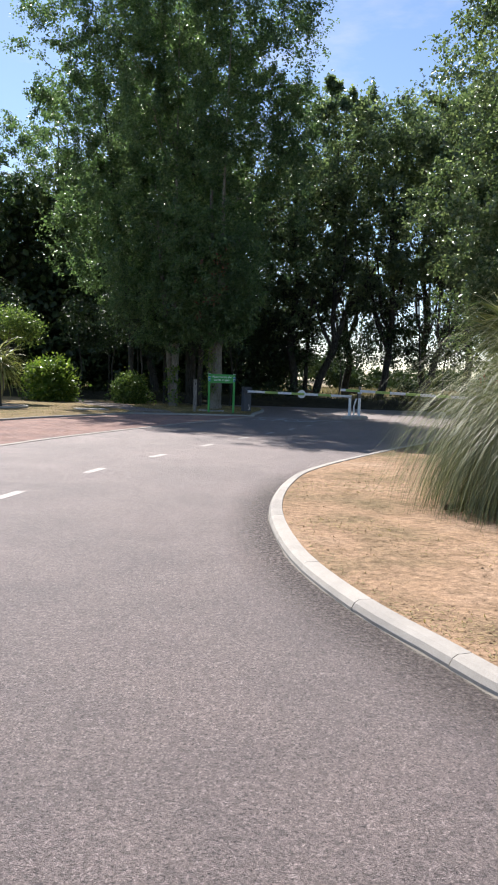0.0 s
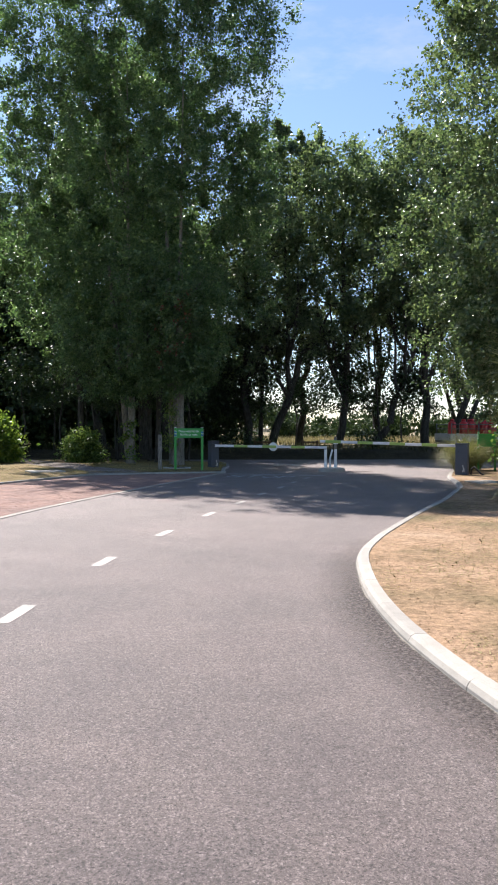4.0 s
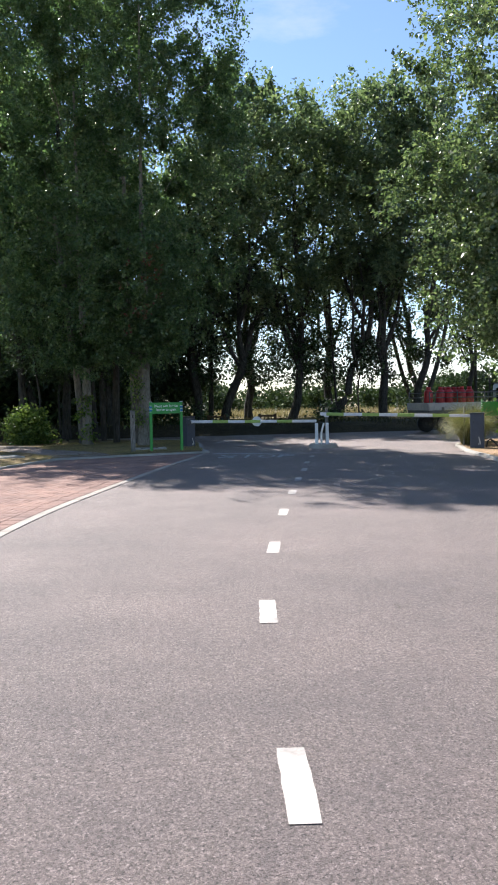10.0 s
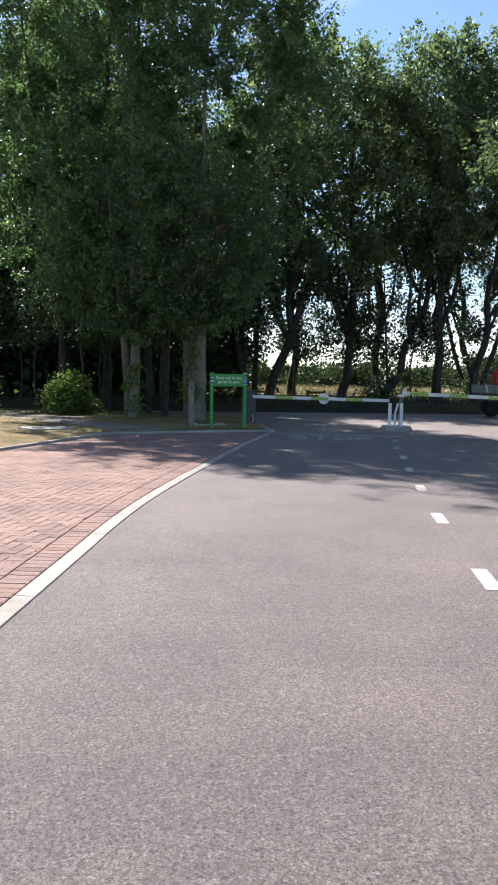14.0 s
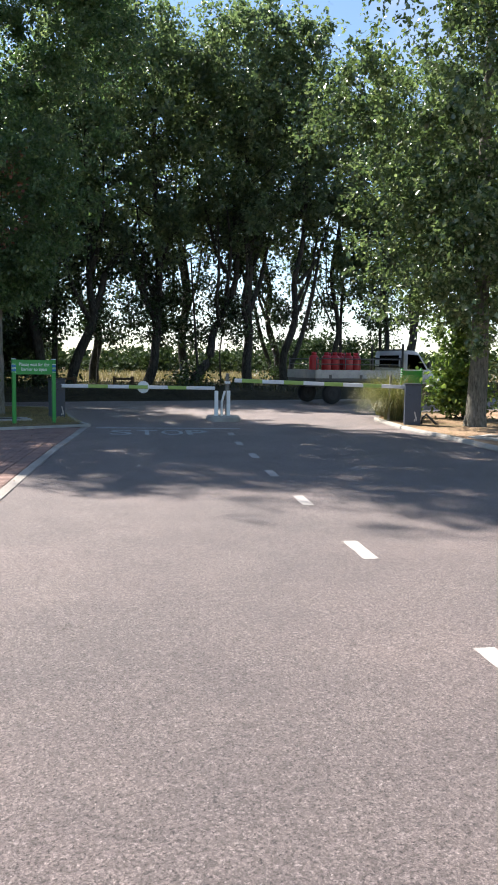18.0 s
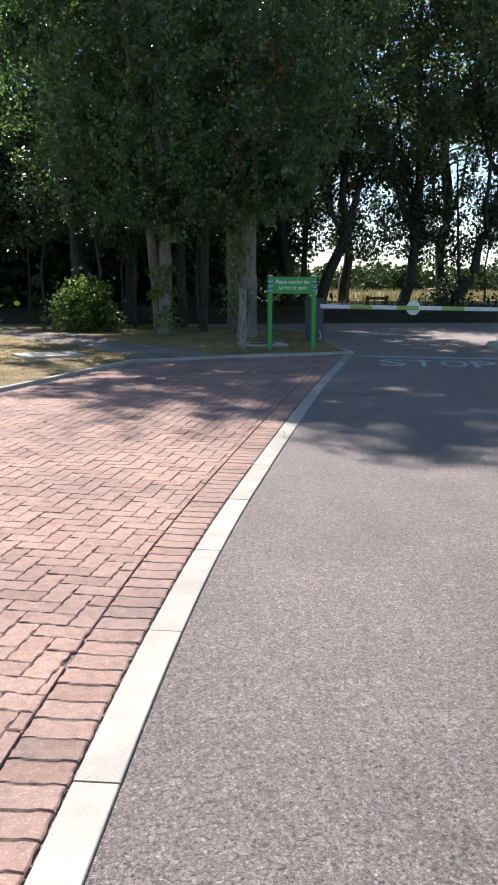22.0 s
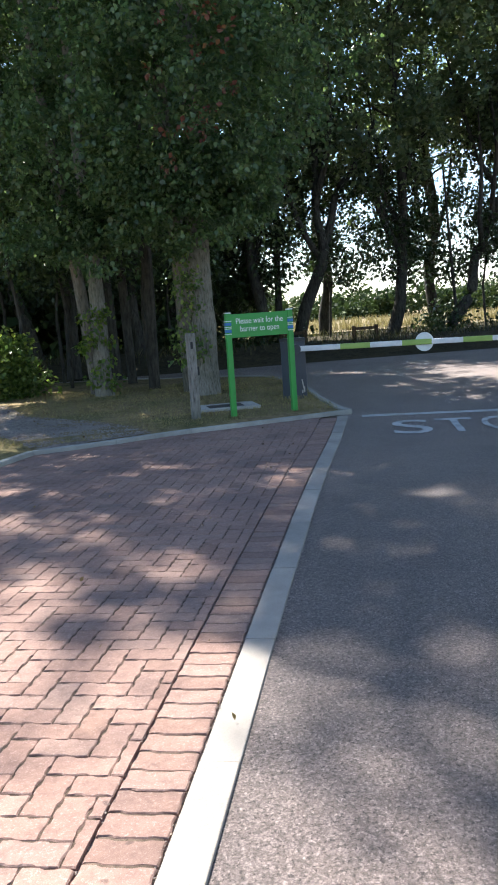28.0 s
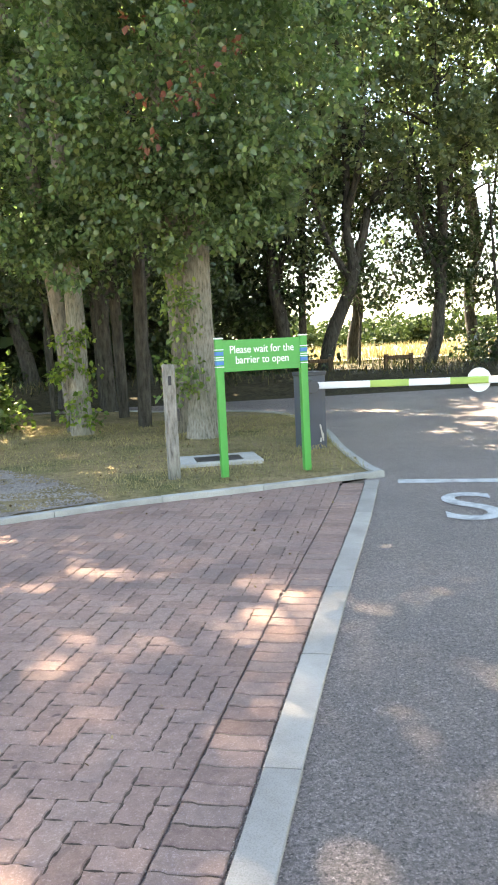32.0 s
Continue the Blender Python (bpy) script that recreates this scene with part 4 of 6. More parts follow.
    for x, y, a, s in ((13.2, 23.5, 130, 0.9), (12.6, 18.5, 300, 0.7)):
        o = copy_thing(t3, pose(x, y, 0.06, 0, 0, a))
        o.scale = (s, s, s)


def build_far_trees():
    rng = np.random.default_rng(33)

    def far(seed, at, trunk, radii, low, high, radius, n, leaves, label, centre=(0, 0), stems=(), low_clumps=0, leaf=LEAF_FAR, crook=0.17):
        n = int(n * 2.2)
        low += 0.7
        stems = list(stems)
        for z0 in (2.6, 3.6, 4.6):
            a0 = rng.random() * 2 * math.pi
            base = np.array([np.interp(z0, [q[2] for q in trunk], [q[k] for q in trunk]) for k in range(3)])
            out = np.array([math.cos(a0), math.sin(a0) * 0.6, 0]) * rng.uniform(1.0, 1.9)
            bend = rng.normal(0, 0.16, (2, 3)) * (1, 1, 0.4)
            stems.append(([tuple(base), tuple(base + out * 0.4 + (0, 0, 0.9) + bend[0]), tuple(base + out * 0.8 + (0, 0, 2.2) + bend[1]), tuple(base + out * 1.1 + (0, 0, 4.4))],
                          [radii[2] * 0.62, radii[2] * 0.52, radii[2] * 0.38, 0.02]))
        c = crown_points(rng, n, low, high, radius + 0.45, centre, oval, 0.3)
        c[:, 2] = np.where(c[:, 2] > 8.0, 8.0 + (c[:, 2] - 8.0) * (0.86 + 0.03 * (seed % 4)), c[:, 2])
        trunk = [(x, y, min(h, 12.6)) for x, y, h in trunk]
        c[:, 2] -= 2.4 * (c[:, 2] < low + 2.2) * rng.random(len(c)) ** 2
        m = int(low_clumps * 3.3) + 4
        up = low + 0.6 - (low - 1.3) * rng.random(m) ** 0.8
        # Low foliage round the trunk; the crown's shade is put into its leaf colour.
        stem = np.stack([np.interp(up, [q[2] for q in trunk], [q[k] for q in trunk]) for k in (0, 1)], 1)
        ivy = np.c_[stem + rng.normal(0, 1, (m, 2)) * np.array([0.95, 0.45]) + np.array([0.1, 0.55]), up]
        spare = [("ivy", LEAF_LOW_SHADE, ivy, rng.uniform(0.28, 0.58, m), np.full(m, 100), 0.14)]
        return make_tree(seed, at, trunk, radii, c, int(leaves * 0.93), 0.18, BARK_DARK, leaf, label, group="roadside trees", clump_r=(0.24, 0.56), limbs=30, extra=spare, stems=stems, limb_from=3.4, limb_thick=0.5, tail=0.1, crook=crook)

    z = 0.3
    a = far(11, (3.5, 41.2, z), [(0, 0, 0), (0.28, 0, 1.0), (0.68, 0, 2.0), (0.95, 0, 2.9), (0.80, 0.05, 3.8), (0.95, 0.1, 5.6), (0.7, 0.1, 9), (0.7, 0, 14)], [0.21, 0.20, 0.185, 0.18, 0.12, 0.10, 0.07, 0.03], 6.0, 15.6, 2.7, 105, 16280,
            "dark leaning roadside tree with a forked trunk", (0.5, 0), [([(0.95, 0, 2.85), (1.3, 0.05, 3.8), (1.45, 0.1, 4.7), (2.15, 0.15, 5.3), (2.9, 0.2, 6.8)], [0.15, 0.13, 0.115, 0.10, 0.05])], 16, crook=0.06)
    b = far(12, (6.9, 42.0, z), [(0, 0, 0), (0.34, 0, 1.1), (0.55, 0, 2.2), (0.5, 0.1, 4.5), (0.35, 0, 9), (0.5, 0, 15)], [0.22, 0.195, 0.175, 0.15, 0.10, 0.03], 5.4, 16.2, 2.6, 110, 17020,
            "dark roadside tree with a leaning foot", (0.2, 0), [([(0.5, 0, 2.3), (-0.2, 0.2, 4.4), (-0.9, 0.2, 7)], [0.10, 0.08, 0.04])], 24, crook=0.08)
    c = far(13, (8.75, 41.6, z), [(0, 0, 0), (0.55, 0, 1.1), (1.25, 0, 2.4), (1.8, 0, 4.2), (2.2, 0.1, 8), (2.4, 0.2, 13)], [0.20, 0.18, 0.155, 0.13, 0.08, 0.03], 6.4, 16.4, 2.8, 105, 16280,
            "dark roadside tree leaning strongly over", (2.0, 0), [([(0.3, 0, 0.7), (0.2, 0.1, 2.5), (0.0, 0.1, 5.5)], [0.06, 0.05, 0.03])], 14)
    d = far(14, (11.5, 41.8, z), [(0, 0, 0), (-0.05, 0, 2.2), (0.05, 0, 4.4), (-0.3, 0.1, 7), (-0.2, 0, 14)], [0.22, 0.19, 0.17, 0.11, 0.03], 6.8, 16.8, 2.9, 110, 17020,
            "dark roadside tree forking above the road", (0, 0), [([(0.0, 0, 3.2), (0.7, 0.1, 4.9), (1.2, 0.2, 7.5)], [0.12, 0.10, 0.04])], 6)
    e = far(15, (13.1, 41.5, z), [(0, 0, 0), (0.2, 0, 1.8), (0.55, 0, 4.0), (0.8, 0, 6.0), (1.0, 0, 13)], [0.19, 0.165, 0.14, 0.11, 0.03], 6.8, 15.8, 2.7, 95, 14800,
            "dark slanting roadside tree", (0.7, 0), [([(0.2, 0, 0.4), (0.9, 0, 2.2), (1.5, 0.1, 4.2), (1.9, 0.1, 6.5)], [0.12, 0.11, 0.09, 0.04])], 4)
    g = far(16, (2.35, 41.8, z), [(0, 0, 0), (0.05, 0, 2), (-0.1, 0, 4.5), (0, 0, 9), (0, 0, 13)], [0.21, 0.18, 0.15, 0.10, 0.03], 4.8, 12.6, 2.4, 105, 16280,
            "dark ivy-clad roadside tree", (0, 0), [([(0.7, 0.2, 0), (0.75, 0.2, 2.5), (1.0, 0.2, 7)], [0.13, 0.11, 0.06])], 20)
    h = far(17, (16.2, 42.4, z), [(0, 0, 0), (0.05, 0, 3), (0.1, 0, 7), (0.0, 0, 12)], [0.13, 0.11, 0.08, 0.02], 4.2, 13.6, 2.0, 80, 16000,
            "slim roadside tree with bare lower branches", (0, 0), [([(0.5, 0.1, 0), (0.45, 0.1, 3), (0.6, 0.1, 7)], [0.08, 0.07, 0.04])], 4)
    rows = ((h, 18.7, 41.8, 70, 1.0), (e, 20.6, 42.6, 30, 1.0), (d, 24.5, 42.0, 140, 0.95), (b, 29.0, 43.0, 250, 0.95),
            # copies at x -1.6 and -4.6: added behind the poplars to shade the road
            (g, 0.2, 42.6, 200, 0.92), (d, -1.6, 40.4, 80, 0.78), (a, -4.6, 40.6, 140, 1.0), (b, -2.6, 44.3, 130, 0.9), (d, -6.2, 44.0, 210, 0.95), (g, -10.0, 44.2, 40, 1.0),
            (d, 5.6, 45.6, 300, 0.98), (d, 10.0, 45.8, 60, 1.0), (e, 15.2, 46.2, 180, 1.0))
    for src, x, y, turn, s in rows:
        o = copy_thing(src, pose(x, y, 0.3, 0, 0, turn))
        o.scale = (s, s, s)


def shrub(name, seed, at, size, clumps, leaves, leaf_size, leaf, label, category="shrub", stems=6):
    rng = np.random.default_rng(seed)
    owner = thing(name, at, label, category)
    p = np.array([(rng.uniform(-1, 1), rng.uniform(-1, 1), rng.uniform(0.12, 1)) for _ in range(clumps * 3)])
    p = p[(p[:, 0] ** 2 + p[:, 1] ** 2 + (p[:, 2] * 0.95) ** 2) < 1.05][:clumps] * np.array(size)
    tubes = [(bent(rng, (rng.uniform(-.2, .2), rng.uniform(-.2, .2), 0), q, 6, 0.05, 0.05), np.linspace(0.025, 0.006, 6), 5) for q in p[:stems]]
    for tb in tubes:
        part("stem", tubes_mesh("stem", [tb], BARK_DARK), BARK_DARK, owner)
    r = rng.uniform(0.22, 0.42, len(p)) * (sum(size) / 3) ** 0.5
    tagged(part("foliage", leaf_mesh("foliage", rng, p, r, rng.multinomial(leaves, r ** 2 / (r ** 2).sum()), leaf_size, leaf, 0.0), leaf, owner), kind="stuff")
    return owner


def pampas(name, seed, at, n, length, reach, label, material=BLADE_PAMPAS, width=0.011, droop=1.0):
    rng = np.random.default_rng(seed)
    owner = thing(name, at, label, "ornamental grass")
    a = rng.random(n) * 2 * np.pi
    r = np.sqrt(rng.random(n)) * 0.42 * reach
    base = np.stack([r * np.cos(a), r * np.sin(a), rng.uniform(0, 0.1, n)], 1)
    lean = rng.uniform(0.03, 0.62, n) * reach
    aim = np.stack([np.cos(a) * lean, np.sin(a) * lean, np.ones(n)], 1) + rng.normal(size=(n, 3)) * 0.12
    tagged(part("foliage", blade_mesh("foliage", rng, base, aim, length * rng.uniform(0.55, 1.1, n), width * rng.uniform(0.6, 1.3, n), material, droop * rng.uniform(0.5, 1.3, n), 7), material, owner), kind="stuff")
    return owner


def cordyline(seed, at, trunk_h, label, heads=((0, 0, 0),), n=230, length=0.95, bend=0.35):
    rng = np.random.default_rng(seed)
    owner = thing("cordyline", at, label, "palm")
    tubes = [(bent(rng, (hx * 0.25, hy * 0.25, 0), (hx, hy, trunk_h + hz), 8, 0, 0.015), np.linspace(0.11, 0.075, 8), 10, rng, 0.05) for hx, hy, hz in heads]
    part("trunk", tubes_mesh("trunk", tubes, BARK_DARK), BARK_DARK, owner)
    for hx, hy, hz in heads:
        a = rng.random(n) * 2 * np.pi
        up = rng.uniform(-0.75, 1.25, n)
        aim = np.stack([np.cos(a), np.sin(a), up], 1)
        base = np.stack([np.cos(a) * 0.06 + hx, np.sin(a) * 0.06 + hy, trunk_h + hz + rng.uniform(-0.35, 0.12, n)], 1)
        part("leaf_rosette", blade_mesh("leaf_rosette", rng, base, aim, length * rng.uniform(0.75, 1.1, n), 0.05 * rng.uniform(0.7, 1.2, n), BLADE_PALM, bend * rng.uniform(0.2, 1.6, n), 6), BLADE_PALM, owner)
    return owner


build_near_trees()
build_far_trees()
shrub("laurel_shrub", 41, (-7.72, 31.2, 0.05), (1.1, 0.8, 1.6), 74, 6800, 0.14, LEAF_LAUREL, "bright green laurel shrub on the lawn")
shrub("privet_shrub", 42, (-4.5, 31.4, 0.05), (0.70, 0.6, 1.1), 60, 5000, 0.10, LEAF_SHRUB, "mid-green rounded shrub beside the gravel path")
dome = shrub("clipped_tree", 44, (-8.95, 28.4, 2.35), (1.75, 1.2, 1.05), 90, 10500, 0.09, LEAF_SHRUB, "olive-green umbrella-shaped small tree", "tree")
for dx, dy in ((0.0, 0.0), (0.35, 0.1), (-0.4, -0.1)):
    part("trunk", tubes_mesh("trunk", [([(dx * 0.5, dy, -2.32), (dx, dy, -1.2), (dx * 1.6, dy + 0.02, 0.3)], [0.09, 0.07, 0.045], 10)], BARK_MID), BARK_MID, dome)
shrub("laurel_shrub", 45, (9.4, 25.0, 0.05), (0.6, 0.5, 2.3), 80, 4200, 0.14, LEAF_SHRUB, "glossy laurel shrub beside the tree trunk")
pampas("pampas_grass", 51, (3.72, 7.45, 0.05), 13000, 2.78, 0.62, "tall arching grey-green pampas grass", width=0.0095, droop=1.95)
pampas("fountain_grass", 52, (7.5, 25.0, 0.06), 2600, 1.15, 0.62, "yellowing fountain grass beside the barrier cabinet", BLADE_STRAW, 0.007, 1.0)
pampas("fountain_grass", 53, (8.2, 26.3, 0.06), 2400, 1.3, 0.75, "yellowing fountain grass by the road corner", BLADE_STRAW, 0.007, 1.0)
cordyline(61, (5.5, 15.05, 0.05), 2.0, "spiky green cordyline palm with drooping leaves", ((0, 0, 0), (0.25, 0.2, -0.5), (-0.2, 0.25, 0.45), (0.15, -0.15, -0.95), (-0.1, 0.1, -1.35)), 330, 1.0)
cordyline(62, (-7.5, 24.5, 0.09), 1.35, "arching cordyline palm in a round bed", ((0, 0, 0), (-0.25, 0.1, 0.25)), 200, 1.15, 0.95)


# ---- things by the barrier ----
def build_sign():
    s = thing("notice_sign", (-0.64, 25.77, 0.085), "green sign on two posts asking drivers to wait for the barrier", "sign", turn=9.3)
    half = 0.405
    for x in (-half, half):
        p = part("post", box((0.07, 0.07, 1.27), (x, 0, 0.635), bevel=0.012), SIGN_GREEN, s, "bright green square post")
        for z in (1.14, 1.055):
            part("band", box((0.074, 0.074, 0.045), (x, 0, z), bevel=0.012), SIGN_BLUE, p, "blue band")
        for z in (1.175, 1.105, 1.085, 1.02):
            part("band", box((0.073, 0.073, 0.010), (x, 0, z), bevel=0.003, segments=1), SIGN_WHITE, p, "thin white band")
        part("cap", box((0.074, 0.074, 0.012), (x, 0, 1.276), bevel=0.004), SIGN_WHITE, p, "pale post cap")
    panel = part("panel", box((2 * half - 0.07, 0.022, 0.285), (0, -0.01, 1.115), bevel=0.003), SIGN_GREEN, s, "green sign panel")
    for words, z in (("Please wait for the", 1.168), ("barrier to open", 1.073)):
        t = part("lettering", text_mesh(words, 0.098, SIGN_WHITE, 0.0008), SIGN_WHITE, panel, "white lettering reading " + words)
        t.matrix_local = pose(0, -0.0225, z, 90, 0, 0) @ Matrix.Diagonal((0.84, 1, 1, 1))


def build_wooden_post():
    p = thing("timber_post", (-1.5, 25.8, 0.085), "weathered grey timber post with small fittings", "post", turn=12)
    rng = np.random.default_rng(3)
    bm = box((0.105, 0.095, 1.08), (0, 0, 0.54), bevel=0.014)
    for v in bm.verts:
        if v.co.z > 1.0:
            v.co.z -= 0.25 * abs(v.co.x) + rng.uniform(0, 0.006)
    part("shaft", bm, WOOD_GREY, p)
    part("socket", box((0.03, 0.012, 0.085), (-0.005, -0.05, 0.92), bevel=0.004), BLACK, p, "black slot plate")
    part("latch", box((0.03, 0.05, 0.11), (0.062, -0.01, 0.60), bevel=0.006), BLACK, p, "black latch box")


def build_cover(at, size, turn, label):
    c = thing("inspection_cover", at, label, "cover", turn=turn)
    w, d = size
    for x, y, sx, sy in ((0, d / 2 - 0.06, w, 0.12), (0, -d / 2 + 0.06, w, 0.12), (w / 2 - 0.09, 0, 0.18, d - 0.25), (-w / 2 + 0.09, 0, 0.18, d - 0.25)):
        part("surround", box((sx, sy, 0.05), (x, y, 0.012), bevel=0.006), SLAB, c, "pale concrete surround")
    part("lid", box((w - 0.37, d - 0.255, 0.05), (0, 0, 0.01), bevel=0.004), IRON, c, "rusty iron lid")


def build_boom(name, base, tip, z0, z1, cab_turn, label, with_disc, wide=0.27, first=0.2, pitch=0.455):
    b = thing(name, (base[0], base[1], 0.03), label, "barrier", "barriers")
    cab = part("cabinet", box((wide, 0.25, 0.86), (0, 0, 0.45), (0, 0, cab_turn), 0.012), CABINET, b, "slate-blue steel cabinet")
    part("lid", box((wide + 0.02, 0.27, 0.05), (0, 0, 0.89), (0, 0, cab_turn), 0.012), CABINET_LID, cab, "dark lid")
    part("plinth", box((wide + 0.09, 0.34, 0.04), (0, 0, 0.0), (0, 0, cab_turn), 0.006), SLAB, cab, "concrete plinth")
    m = pose(0, 0, 0, 0, 0, cab_turn)
    seam = m @ Vector((0.0, -0.127, 0.45))
    part("door_panel", box((0.18, 0.006, 0.70), seam, (0, 0, cab_turn), 0.003), CABINET, cab)
    for k, (dx, dz, h) in enumerate(((0.055, 0.23, 0.16), (0.075, 0.16, 0.09), (0.04, 0.13, 0.05))):
        part("emblem", box((0.022, 0.003, h), m @ Vector((dx, -0.1315, dz)), (0, 12 * (k - 1), cab_turn), 0.001, 1), GALV, cab, "pale emblem strip")
    part("lock", rod(0.014, 0.014, 0.012, m @ Vector((-0.08, -0.127, 0.68)), (90, 0, cab_turn)), BLACK, cab, "black lock")
    a = Vector((0, 0, z0 - 0.03))
    e = Vector((tip[0] - base[0], tip[1] - base[1], z1 - 0.03))
    run = e - a
    L = run.length
    turn = math.degrees(math.atan2(run.y, run.x))
    tilt = -math.degrees(math.asin(run.z / L))
    side = Vector((math.sin(radians(turn)), -math.cos(radians(turn)), 0)) * 0.20
    arm = part("arm", box((L, 0.04, 0.078), a + run / 2 + side, (0, tilt, turn), 0.014), BOOM_WHITE, b, "white boom arm")
    for i in range(1, int((L - first) / pitch), 2):
        q = a + run * ((first + (i + 0.5) * pitch) / L) + side
        part("stripe", box((pitch, 0.043, 0.0805), q, (0, tilt, turn), 0.014), BOOM_LIME, arm, "lime-yellow reflective stripe")
    part("hub", rod(0.07, 0.07, 0.12, a + side * 1.25, (90, 0, turn)), CABINET_LID, cab, "dark pivot hub")
    if with_disc:
        q = a + run * 0.53 + side * 0.87
        part("disc", rod(0.138, 0.138, 0.006, q, (90, 0, turn), 32), SIGN_WHITE, arm, "white round plate")
    return b


def build_island():
    o = thing("traffic_island", (3.86, 26.72, 0.0), "small rounded concrete island between the two barriers", "traffic island", turn=-20)
    outline = []
    for i in range(28):
        t = 2 * math.pi * i / 28
        outline.append((0.40 * math.copysign(abs(math.cos(t)) ** 0.7, math.cos(t)), 0.58 * math.copysign(abs(math.sin(t)) ** 0.7, math.sin(t))))
    part("base", prism(outline, -0.05, 0.10, 0.03), SLAB, o)
    for name, x, y in (("rest_post", -0.17, -0.12), ("rest_post", 0.12, 0.02)):
        p = part(name, box((0.085, 0.075, 0.60), (x, y, 0.39), bevel=0.012), SIGN_WHITE, o, "white boom rest post")
        part("foot", box((0.14, 0.13, 0.012), (x, y, 0.104), bevel=0.003), GALV, p, "steel foot plate")
    part("bent_post", tubes_mesh("bent_post", [([(-0.04, -0.06, 0.1), (-0.04, -0.06, 0.42), (0.0, -0.05, 0.58), (0.03, -0.03, 0.68)], [0.028] * 4, 10)], SIGN_WHITE), SIGN_WHITE, o, "white bent post")
    part("tall_post", box((0.085, 0.06, 1.0), (0.10, 0.13, 0.59), bevel=0.01), WOOD_GREY, o, "tall grey boom rest")
    part("fork", box((0.13, 0.09, 0.05), (0.10, 0.11, 0.88), bevel=0.008), SIGN_WHITE, o, "white fork of the boom rest")


def build_board():
    b = thing("notice_board", (8.55, 25.85, 0.06), "back of a green notice board on two posts", "sign", turn=-14)
    for x in (-0.25, 0.25):
        p = part("post", box((0.06, 0.06, 1.2), (x, 0, 0.6), bevel=0.012), SIGN_GREEN, b, "green post")
        for z in (1.16, 1.10, 1.04, 0.98):
            part("band", box((0.064, 0.064, 0.02), (x, 0, z), bevel=0.006), SIGN_WHITE, p, "white band")
    part("panel", box((0.5, 0.03, 0.40), (0, -0.02, 0.94), bevel=0.006), SIGN_GREEN, b, "blank green panel")


build_sign()
build_wooden_post()
build_cover((-1.0, 26.72, 0.09), (0.85, 0.62), 2, "concrete-framed iron inspection cover in the lawn")
build_cover((-4.72, 24.95, 0.09), (0.95, 0.75), 25, "concrete-framed iron inspection cover in the lawn")
build_cover((6.45, 20.55, 0.055), (0.72, 0.6), 18, "flush iron inspection cover in the bare verge")
build_boom("boom_barrier", (0.16, 27.5), (3.76, 27.15), 0.79, 0.74, 24, "closed lime and white barrier boom on a slate-blue cabinet", True)
build_boom("boom_barrier", (7.02, 23.72), (3.06, 24.15), 0.86, 0.985, -30, "closed lime and white barrier boom reaching to the island", False, 0.34)
build_island()
build_board()
cable = thing("cable", (7.28, 23.62, 0.06), "thick black cable looping out of the ground by the cabinet", "cable")
part("sheath", tubes_mesh("sheath", [([(0.0, 0.12, 0.0), (0.01, 0.08, 0.16), (0.06, 0.02, 0.22), (0.14, -0.04, 0.12), (0.22, -0.08, 0.03), (0.30, -0.10, 0.0)], [0.024] * 6, 10)], BLACK), BLACK, cable)


def build_rail(at, turn):
    f = thing("rail_fence", at, "short low brown timber rail fence on the bank", "fence", turn=turn)
    for x in (-0.36, 0.36):
        part("post", box((0.11, 0.10, 0.46), (x, 0, 0.22), bevel=0.02), WOOD_BROWN, f)
    for z in (0.36,):
        part("rail", box((0.72, 0.045, 0.09), (0, -0.07, z), bevel=0.01), WOOD_BROWN, f)


build_rail((5.2, 39.6, 0.32), 4)
build_rail((2.9, 39.4, 0.32), -3)


def ring_edging(at, r, label):
    o = thing("bed_edging", at, label, "edging")
    bm = lathe([(r, -0.03), (r + 0.04, 0.0), (r + 0.04, 0.06), (r + 0.02, 0.075), (r - 0.02, 0.07), (r - 0.02, -0.03)], 40)
    for f in [f for f in bm.faces if len(f.verts) > 4]:
        bm.faces.remove(f)
    part("ring", bm, BLACK if at[0] > 0 else KERB, o)
    part("soil", rod(r, r, 0.04, (0, 0, 0.0), sides=40), BED, o, "dark mulch")


ring_edging((5.5, 15.05, 0.045), 0.62, "black ring edging with dark mulch round the palm")
ring_edging((-7.5, 24.5, 0.09), 0.85, "pale ring edging with dark mulch round the palm")
log = thing("timber_edging", (2.45, 7.35, 0.075), "short dark timber edging beside the pampas grass", "edging", turn=50)
part("board", box((0.42, 0.03, 0.06), (0, 0, 0.025), bevel=0.01), WOOD_BROWN, log)


